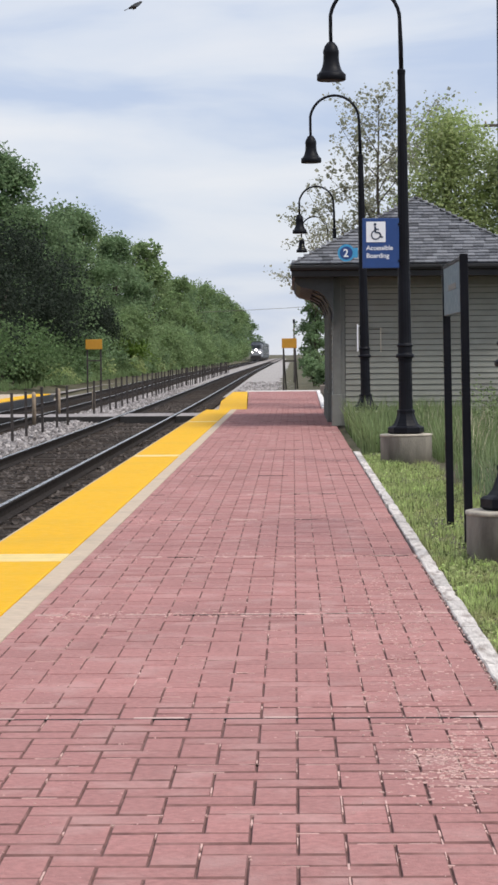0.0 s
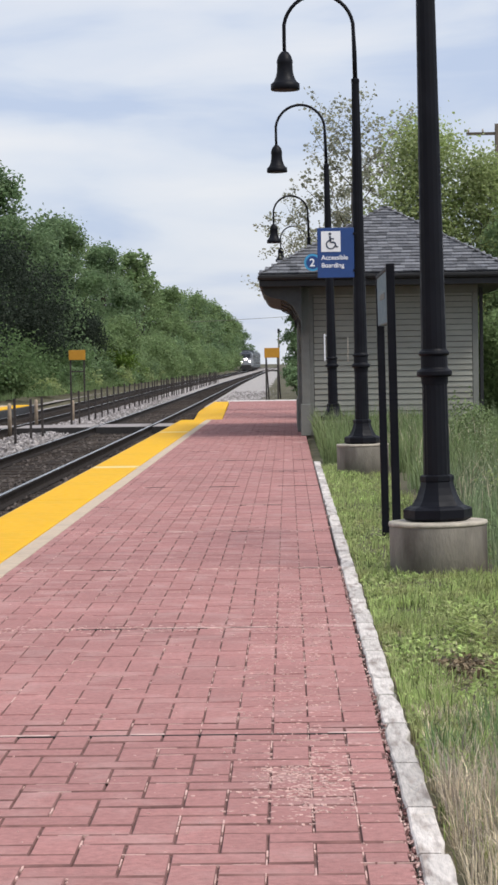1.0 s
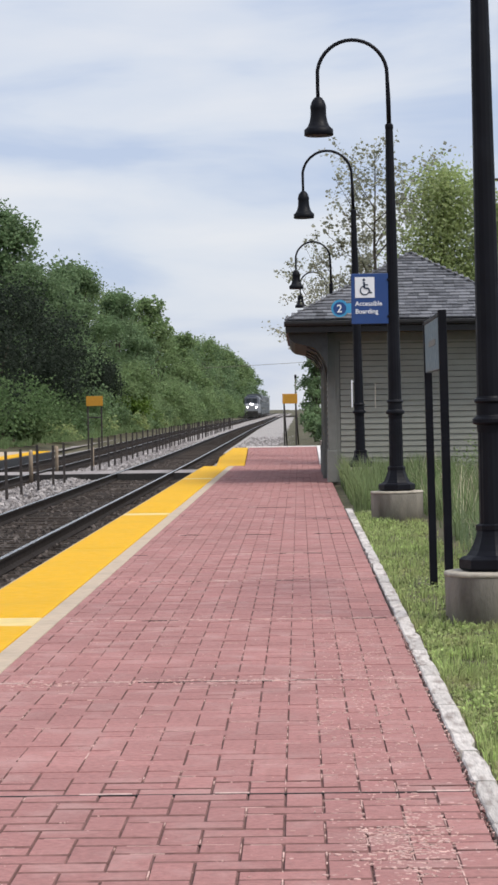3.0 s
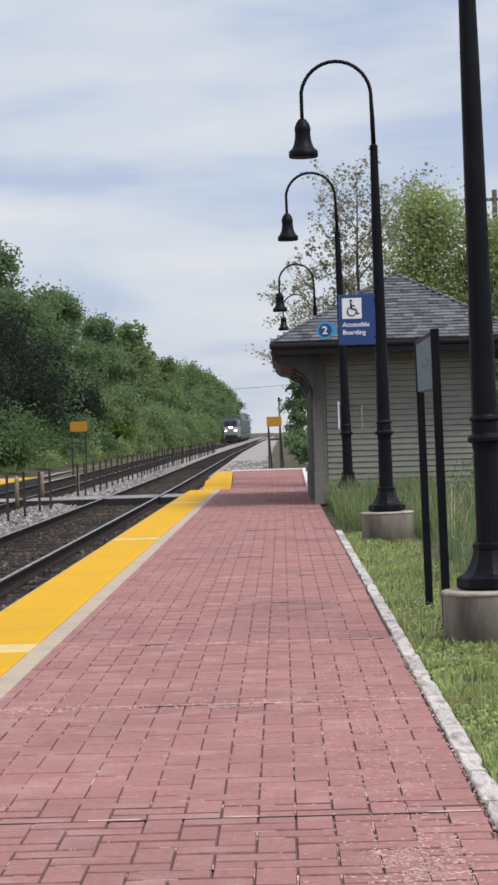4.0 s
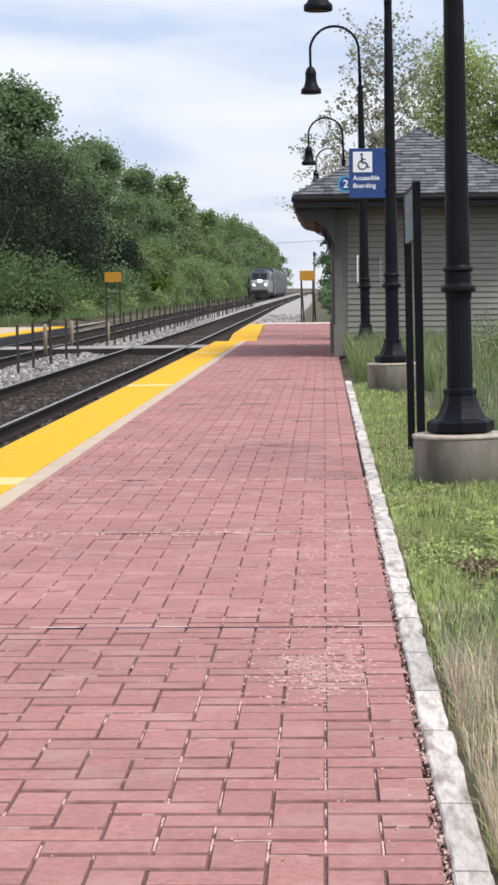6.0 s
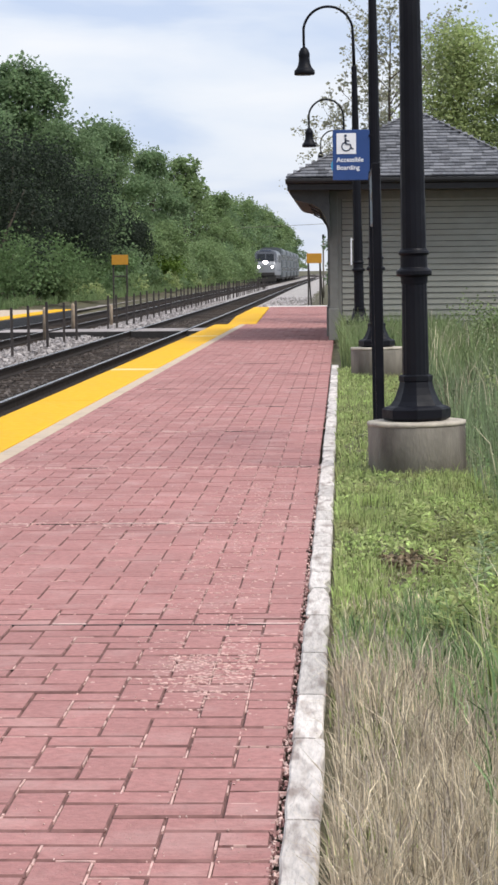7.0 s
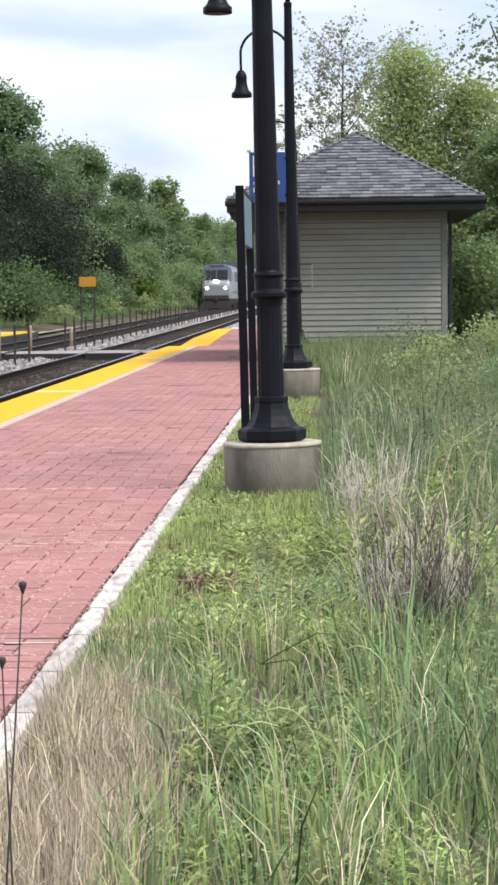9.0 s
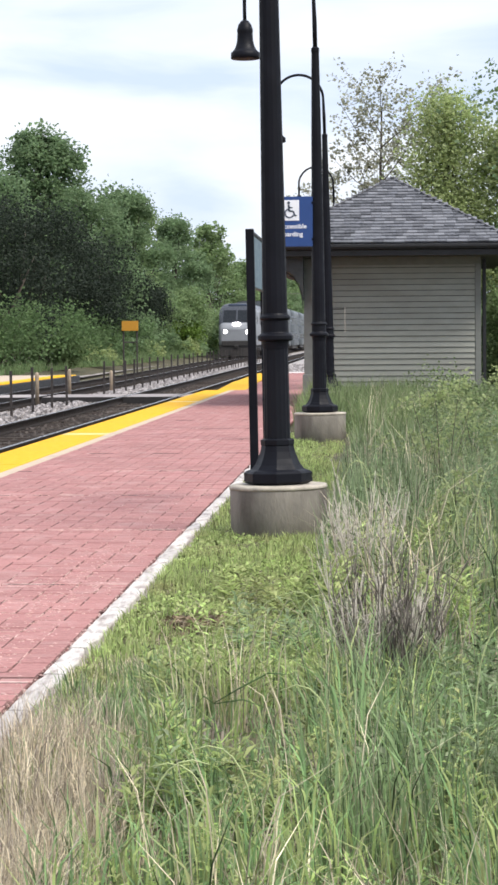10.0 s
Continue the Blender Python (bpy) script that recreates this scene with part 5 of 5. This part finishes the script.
def build_grass():
    leafy_weeds("bright_weeds", [(1.35, 2.1, 8.2, 12.2, 800, .08, .22, .075), (1.5, 2.5, 5.6, 8.6, 600, .1, .28, .07), (1.5, 2.3, 4.2, 5.8, 200, .08, .2, .05),
                                 (1.9, 2.6, 9, 13, 450, .2, .45, .085)], 51, "grass_bright", "bright yellow-green leafy weeds in dense stands")
    leafy_weeds("green_weeds", [(1.55, 2.8, 6.2, 10, 700, .12, .34, .075), (2.0, 3.4, 9.5, 20, 420, .25, .6, .06), (2.6, 5.0, 18, 40, 420, .4, .9, .08)],
                52, "grass_grey", "green leafy weeds standing in the meadow grass")
    blades("pale_stems", [(1.45, 2.3, 4.6, 6.8, 380, .2, .38, .0042), (1.0, 1.5, 4.2, 6.0, 260, .15, .3, .004), (1.9, 2.7, 8.5, 14, 420, .35, .7, .006)], 17, "straw",
           "long pale dry stems leaning across the grass", 0.7)
    blades("thatch", [(0.97, 1.55, 7.6, 12.5, 2600, .012, .035, .004), (1.4, 2.1, 5.5, 8.5, 1300, .015, .05, .004), (0.98, 1.5, 4.2, 7.8, 2200, .03, .1, .0036)],
           16, "straw", "flattened dry thatch lying on the turf", 3.2)
    ground_cover("clover_cover", [(0.97, 2.0, 8.2, 15.2, 19000, .06), (0.97, 1.7, 15, 31, 9000, .08)], 31, "grass_bright",
                 "low bright green clover and weeds beside the kerb")
    ground_cover("weed_cover", [(1.9, 4.2, 8.5, 24, 15000, .36), (1.2, 2.0, 31, 43, 5000, .35)], 32, "grass_grey",
                 "mixed green weeds among the meadow grass")
    ground_cover("meadow_weeds", [(1.42, 2.5, 4.4, 8.6, 12000, .13), (1.85, 3.6, 8.4, 16, 11000, .3)], 33, "grass",
                 "leafy green weeds thick between the grass blades", 0.017)
    rng = np.random.RandomState(9)
    c = np.stack([rng.normal(1.36, 0.11, 900), rng.normal(10.7, 0.2, 900), rng.uniform(-0.045, -0.01, 900)], 1)
    v, f = leaf_cloud(c, 0.03, rng, droop=0)
    tagged(data_object("leaf_litter", v.tolist(), f.tolist(), M["litter"]), "brown leaf litter in a worn patch of turf", "leaf litter", kind="stuff")
    blades("low_grass", [(0.97, 2.05, 8.0, 15.2, 11000, .03, .11, .006), (0.96, 1.75, 14, 31, 14000, .03, .10, .008), (0.965, 1.2, 5, 14, 3000, .03, .09, .006),
                         (1.7, 3.2, 14, 24, 5000, .05, .16, .008)], 1, "grass_bright", "short bright green grass beside the kerb", 0.7)
    blades("green_grass", [(1.38, 3.4, 4.0, 8.5, 4200, .1, .38, .0085), (1.0, 1.5, 6.6, 9.0, 1800, .04, .16, .005), (1.25, 2.2, 6.8, 9.2, 3000, .06, .2, .006), (1.9, 3.8, 8.2, 13, 3200, .12, .42, .009),
                           (2.0, 3.4, 4.6, 7.5, 1500, .3, .58, .009)], 2, "grass", "green meadow grass", 0.5)
    blades("lush_grass", [(1.45, 3.2, 4.2, 8.2, 1900, .1, .4, .009), (1.9, 3.2, 7.5, 14, 1500, .15, .48, .010)], 12, "grass_bright", "lush yellow-green grass blades", 0.7)
    blades("tall_grass", [(1.95, 4.6, 9.0, 26, 12500, .22, .68, .009), (4.6, 9.5, 14, 52, 16000, .4, .9, .016),
                          (1.85, 2.6, 11, 26, 3500, .15, .45, .007), (2.0, 2.6, 5.0, 8.2, 900, .3, .6, .005)], 3, "grass_grey",
           "tall grey-green meadow grass before the shelter", 0.3)
    blades("far_meadow", [(1.0, 3.0, 32.5, 44, 22000, .3, .75, .012), (1.9, 5.0, 24, 44, 17000, .3, .72, .012)], 6, "meadow",
           "deep green meadow grass before the shelter", 0.35)
    blades("dry_grass", [(0.985, 1.46, 4.0, 7.5, 12000, .06, .26, .0034), (1.0, 1.5, 7.3, 9.4, 1500, .03, .12, .004), (1.5, 3.0, 4.2, 9, 900, .2, .6, .004),
                         (1.95, 4.5, 9, 40, 2600, .4, .85, .007)], 4, "straw", "dry straw-coloured grass beside the kerb", 0.55)
    blades("dead_stems", [(0.99, 1.5, 4.0, 8.2, 1700, .06, .26, .004), (1.96, 2.5, 8.35, 9.3, 500, .3, .66, .0045), (2.1, 2.6, 9.3, 12, 160, .2, .5, .004), 
                          (1.5, 2.0, 7.2, 8.2, 300, .03, .1, .008)], 5, "dead", "clump of dead grey weed stems", 0.5)
    for k, (x, y, h, b) in enumerate(((1.452, 3.14, 0.885, -0.02), (1.490, 3.09, 0.998, 0.05))):
        w = thing("weed_stalk", "dry brown weed stalk with a dark seed head", "weed", "weed stalks", at=pose(x - b, y, -0.04))
        part("stalk", tube(bmesh.new(), [(0, 0, 0), (b * .3, 0, h * .5), (b, 0.01, h)], [0.002, 0.0017, 0.0012], 6), M["stake"], w)
        part("seed_head", lathe(bmesh.new(), [(0.001, h - .008), (0.003, h - .003), (0.0055, h + .004), (0.006, h + .008), (0.003, h + .010)], 9, cx=b, cy=0.01),
             M["stake"], w, "dark brown seed head")
    for sx, sy, count, hh, wide, dark, label in ((2.24, 8.4, 110, 0.56, 0.17, 3, "leafless grey-brown shrub of forked dry stems"),
                                                (2.13, 11.2, 46, 0.74, 0.16, 1, "bleached dry shrub of curling pale stems")):
        rng = np.random.RandomState(77 + count)
        shrub = thing("dead_shrub", label, "shrub", at=pose(sx, sy, -0.04))
        for k in range(count):
            a, r = rng.uniform(0, 6.28), wide * rng.rand() ** 0.5
            p = Vector((math.cos(a) * r * 0.8, math.sin(a) * r, 0))
            h = rng.uniform(0.55, 1.0) * hh
            m = p + Vector((math.cos(a) * 0.05, math.sin(a) * 0.05, h * 0.5)) + Vector(rng.normal(0, 0.02, 3))
            e = m + Vector((math.cos(a) * 0.07, math.sin(a) * 0.07, h * 0.5)) + Vector(rng.normal(0, 0.035, 3))
            bm = tube(bmesh.new(), [p, m, e], [0.0036, 0.0028, 0.0014], 5)
            for i in range(4):
                s = m.lerp(e, rng.uniform(0, 0.8))
                tube(bm, [s, s + Vector(rng.normal(0, 0.035, 3) + (0, 0, 0.09))], [0.002, 0.001], 4)
            part("stem", bm, M["dead_wood" if k % 3 and dark == 3 else "pale_stem"], shrub)
    weed = thing("bent_weed", "tall green weed with a broken arching top", "weed", at=pose(1.70, 6.83, -0.04))
    part("stalk", tube(bmesh.new(), [(0.02, -0.02, 0), (0.005, 0, 0.14), (0, 0, 0.27)], [0.0022, 0.002, 0.0016], 7), M["leaf_deep"], weed)
    for pts in ([(0, 0, 0.27), (0.09, -0.02, 0.325), (0.17, -0.06, 0.372), (0.235, -0.11, 0.375)], [(0, 0, 0.268), (0.09, -0.02, 0.285), (0.16, -0.05, 0.265)],
                [(0, 0, 0.268), (-0.03, 0.01, 0.29), (-0.05, 0.02, 0.27)]):
        part("leaf_blade", tube(bmesh.new(), pts, [0.0016] + [0.0026] * (len(pts) - 2) + [0.0008], 6), M["grass"], weed)
    rng = random.Random(88)
    for x, y, h in ((1.86, 8.9, 0.40), (2.0, 8.7, 0.44), (1.62, 5.6, 0.36), (1.9, 5.5, 0.42), (1.78, 5.7, 0.33), (2.1, 6.0, 0.5), (2.5, 7.0, 0.55), (1.97, 13.3, 0.72), (2.15, 13.1, 0.8), (2.06, 12.4, 0.7), (2.2, 12.6, 0.76), (2.3, 12.9, 0.66), (2.62, 11.5, 0.74), (2.7, 11.7, 0.8), (2.56, 11.2, 0.66),
                    (1.5, 9.6, 0.22), (1.66, 9.9, 0.26)):
        stem = thing("grass_stem", "long pale green grass stem bent over at the top", "grass stem", "long grass stems", at=pose(x, y, -0.04))
        s = rng.choice((-1, 1))
        part("stalk", tube(bmesh.new(), [(s * 0.16 * (q / 10) ** 3, 0, h * (1 - ((10 - q) / 10) ** 1.6 - 0.12 * (q / 10) ** 6)) for q in range(11)], [0.0028 - 0.0001 * q for q in range(11)], 6), M["pale_green"], stem)
    blades("meadow_behind", [(0.98, 6, -12, 4, 9000, .05, .25, .007), (2.5, 8, -12, 4, 6000, .2, .6, .008)], 15, "grass", "rough green grass beside the platform", 0.5)
    blades("trackside_weeds", [(-13.2, -12.0, 86, 112, 1800, .15, .6, .03), (-13.4, -11.3, 112, 170, 6500, .25, .9, .03), (-13.4, -11.2, 170, 420, 7500, .3, 1.2, .06)], 14, "leaf_mid", "rank green weeds below the wood", 0.4)
    for k, (x, y, h) in enumerate(((2.78, 20.0, 1.2), (3.2, 21.5, 1.1), (2.55, 13.5, 0.7), (3.6, 16.0, 0.9), (4.2, 30.0, 1.2), (2.9, 10.5, 0.6))):
        build_shrub(x, y, h, h * .42, "leaf_olive", 0.016 + y * 0.0009, 1300, 600 + k, "leafy green weed sapling in tall grass", -0.03, "weed")


def build_bushes():
    for k, (x, y, h) in enumerate(((3.4, 24, .5), (4.8, 22, .6), (3.9, 31, .65), (5.0, 34, .8), (4.5, 18.5, .55), (3.6, 36, .7), (3.4, 14.5, .45))):
        build_shrub(x, y, h, 0.55 + 0.01 * y, ("leaf_deep", "leaf_mid", "meadow")[k % 3], 0.014 + y * 0.0007, 4200, 640 + k, "low leafy green bush in the meadow grass", -0.03, "bush")


build_woods()
build_bushes()
build_right_trees()
build_grass()


# ---- train ----
def ring(bm, y, hw, z0, z1, r, n=5):
    """A rounded section across the train at y."""
    pts = []
    for cx, cz, a0 in ((hw - r, z1 - r, 0), (-hw + r, z1 - r, 90), (-hw + 0.1, z0 + 0.1, 180), (hw - 0.1, z0 + 0.1, 270)):
        q = r if a0 < 180 else 0.1
        for k in range(n):
            a = radians(a0 + 90 * k / (n - 1))
            pts.append(bm.verts.new((cx + q * math.cos(a), y, cz + q * math.sin(a))))
    return pts


def skin(bm, rings):
    for a, b in zip(rings, rings[1:]):
        n = len(a)
        for k in range(n):
            bm.faces.new((a[k], a[(k + 1) % n], b[(k + 1) % n], b[k])).smooth = True
    bm.faces.new(rings[0])
    bm.faces.new(rings[-1][::-1])
    bmesh.ops.recalc_face_normals(bm, faces=bm.faces)
    return bm


def build_bogie(parent, y, axles):
    b = part("bogie", box(bmesh.new(), -1.2, 1.2, y - 1.9, y + 1.9, 0.42, 0.85, 0.06), M["grime"], parent, "grimy black bogie")
    for k in range(axles):
        yy = y - 1.45 + 2.9 * k / (axles - 1)
        for x in (-0.8, 0.66):
            bm = bmesh.new()
            prism(bm, [(yy + 0.47 * math.cos(2 * math.pi * i / 20), 0.47 + 0.47 * math.sin(2 * math.pi * i / 20)) for i in range(20)], "x", x, x + 0.14)
            part("wheel", bm, M["rail_side"], b)


def build_locomotive():
    lo = thing("locomotive", "silver diesel locomotive with dark windshield and lit headlamps", "locomotive")
    bm = bmesh.new()
    rings = [ring(bm, *a) for a in ((0.0, 1.18, 1.05, 2.25, .28), (0.08, 1.34, 0.98, 2.48, .34), (0.35, 1.46, 0.95, 2.80, .38), (1.25, 1.50, 0.95, 3.82, .60),
                                    (1.65, 1.52, 0.95, 4.22, .72), (2.1, 1.53, 0.95, 4.40, .78), (21.0, 1.53, 0.95, 4.40, .78))]
    skin(bm, rings)
    for f in bm.faces:
        c = f.calc_center_median()
        f.material_index = 1 if (0.36 < c.y < 2.1 and c.z > 2.75) or (c.y > 2.1 and c.z > 4.0) else 0
    part("body", bm, [M["silver"], M["cab_mask"]], lo, "silver body with a dark cab mask")
    for x0, x1 in ((-1.12, -0.06), (0.06, 1.12)):
        bm = bmesh.new()
        q = [(x0, 0.44, 2.93), (x1, 0.44, 2.93), (x1 * 0.97, 1.26, 3.83), (x0 * 0.97, 1.26, 3.83)]
        n = Vector((0, -0.74, 0.67))
        lo_v = [bm.verts.new(Vector(p) - n * 0.03) for p in q]
        hi_v = [bm.verts.new(Vector(p) + n * 0.025) for p in q]
        bm.faces.new(hi_v)
        for k in range(4):
            bm.faces.new((lo_v[k], lo_v[(k + 1) % 4], hi_v[(k + 1) % 4], hi_v[k]))
        part("windshield", bm, M["glass"], lo, "dark windshield pane")
    part("brow", box(bmesh.new(), -0.75, 0.75, 1.62, 2.2, 4.16, 4.36, 0.05), M["navy"], lo, "dark number-board brow")
    part("nose_band", box(bmesh.new(), -1.22, 1.22, -0.03, 0.3, 0.93, 1.36, 0.05), M["grime"], lo, "dark band across the nose")
    for x, z, r, y in ((-0.15, 2.70, 0.15, 0.12), (0.15, 2.70, 0.15, 0.12), (-0.90, 2.08, 0.14, -0.03), (0.90, 2.08, 0.14, -0.03)):
        part("headlamp", disc(bmesh.new(), x, z, r, y, 0.3, 20), M["lamp_glow"], lo, "lit white headlamp")
    part("pilot", prism(bmesh.new(), [(-1.35, 0.12), (1.35, 0.12), (1.42, 0.93), (-1.42, 0.93)], "y", 0.05, 0.5), M["grime"], lo, "black snow plough")
    part("coupler", box(bmesh.new(), -0.16, 0.16, -0.55, 0.1, 0.78, 1.02, 0.05), M["grime"], lo, "black coupler")
    for x in (-1.2, 1.2):
        part("step", box(bmesh.new(), x - 0.2, x + 0.2, 0.5, 1.0, 0.15, 0.9, 0.02), M["grime"], lo)
    part("underframe", box(bmesh.new(), -1.35, 1.35, 1.0, 20.8, 0.55, 0.94, 0.03), M["grime"], lo, "grimy underframe and tank")
    for s in (-1, 1):
        part("stripe", box(bmesh.new(), s * 1.535 - 0.008, s * 1.535 + 0.008, 2.2, 20.9, 1.5, 1.75), M["navy"], lo, "navy side stripe")
        part("cab_window", box(bmesh.new(), s * 1.535 - 0.012, s * 1.535 + 0.012, 2.4, 3.5, 2.75, 3.4, 0.005), M["glass"], lo)
        for k in range(3):
            part("grille", box(bmesh.new(), s * 1.535 - 0.02, s * 1.535 + 0.02, 7 + 4.2 * k, 10.2 + 4.2 * k, 2.7, 3.7, 0.01), M["roof_grey"], lo)
    part("roof_hatch", box(bmesh.new(), -0.6, 0.6, 6, 20, 4.34, 4.48, 0.05), M["roof_grey"], lo, "dark roof hatches")
    build_bogie(lo, 4.6, 2)
    build_bogie(lo, 17.2, 2)
    return lo


def build_coach():
    """A double-deck stainless coach: two rows of windows, fluted sides, dark roof."""
    c = thing("passenger_coach", "tall fluted stainless double-deck coach with dark window bands", "railway coach", "coaches of the train")
    bm = bmesh.new()
    part("body", skin(bm, [ring(bm, y, 1.55, 0.62, 4.86, 0.5) for y in (0.0, 26.0)]), M["steel"], c, "stainless steel body")
    part("roof", prism(bmesh.new(), [(-1.08, 4.82), (-0.9, 4.92), (0.9, 4.92), (1.08, 4.82)], "y", 0.1, 25.9), M["roof_grey"], c, "dark grey roof")
    for s in (-1, 1):
        for z0, z1, label in ((3.1, 3.95, "dark upper window band"), (1.45, 2.1, "dark lower window band")):
            band = part("window_band", box(bmesh.new(), s * 1.552 - 0.008, s * 1.552 + 0.008, 0.5, 25.5, z0 - 0.08, z1 + 0.08, 0.003), M["navy"], c, label)
            for k in range(14):
                y = 1.4 + 1.68 * k
                part("window", box(bmesh.new(), s * 1.562 - 0.006, s * 1.562 + 0.006, y, y + 1.35, z0, z1), M["glass"], band)
        for k in range(5):
            z = 2.3 + 0.13 * k
            part("flute", box(bmesh.new(), s * 1.555 - 0.015, s * 1.555 + 0.015, 0.3, 25.7, z, z + 0.06), M["steel"], c)
        part("skirt", box(bmesh.new(), s * 1.45 - 0.04, s * 1.45 + 0.04, 6.0, 20.0, 0.3, 0.66, 0.01), M["grime"], c, "grimy skirt")
    part("gangway", box(bmesh.new(), -0.6, 0.6, -0.45, 0.0, 2.4, 4.5, 0.05), M["grime"], c, "black gangway bellows")
    part("underframe", box(bmesh.new(), -1.2, 1.2, 3.0, 23.0, 0.35, 0.64, 0.03), M["grime"], c, "grimy underframe")
    build_bogie(c, 3.6, 2)
    build_bogie(c, 22.4, 2)
    return c


locomotive = build_locomotive()
coaches = [build_coach()]
coaches += [copy_thing(coaches[0], pose(0, 0, 0)) for k in range(4)]


# ---- bird ----
def build_bird():
    b = thing("bird", "small dark bird in flight above the tracks", "bird")
    bm = bmesh.new()
    tube(bm, [(-0.10, 0, 0), (-0.06, 0, 0.0), (0, 0, 0.0), (0.05, 0, 0.005), (0.085, 0, 0.012), (0.105, 0, 0.008)], [0.012, 0.022, 0.030, 0.024, 0.016, 0.003], 10)
    part("body", bm, M["feather"], b)
    bm = prism(bmesh.new(), [(-0.09, -0.012), (-0.17, -0.03), (-0.17, 0.03), (-0.09, 0.012)], "z", -0.002, 0.003)
    part("tail", bm, M["feather"], b)
    wings = []
    for s in (-1, 1):
        bm = prism(bmesh.new(), [(0.04, 0), (0.05, s * 0.07), (0.01, s * 0.17), (-0.03, s * 0.15), (-0.04, s * 0.06), (-0.045, 0)], "z", -0.003, 0.003)
        wings.append(part("wing", bm, M["feather"], b))
    return b, wings


bird, wings = build_bird()
build_pavers(platform)


def motions():
    """The train runs in at a steady pace; the bird crosses and climbs away."""
    x, z = -9.2, RAIL_Z
    run = ((0.0, 557), (1.0, 521), (2.5, 467), (4.5, 396), (5.5, 359), (7.5, 282), (8.5, 242), (9.0, 222), (10.0, 182))
    walk(locomotive, [(t, pose(x, y, z)) for t, y in run])
    for k, c in enumerate(coaches):
        walk(c, [(t, pose(x, y + 21.6 + 26.5 * k, z)) for t, y in run])
    walk(bird, [(0.0, pose(-2.06, 30, 6.06, 0, -25, 12)), (0.1, pose(-0.86, 30, 6.2, 0, -30, 12)), (0.3, pose(1.5, 30, 6.9, 0, -30, 12)),
                (1.0, pose(10, 32, 9.5, 0, -20, 12)), (10.0, pose(115, 60, 40, 0, -15, 12))])
    for w, s in zip(wings, (-1, 1)):
        walk(w, [(0.1 * k, pose(0, 0, 0.01, s * (38 if k % 2 else -12), 0, 0)) for k in range(101)])


motions()
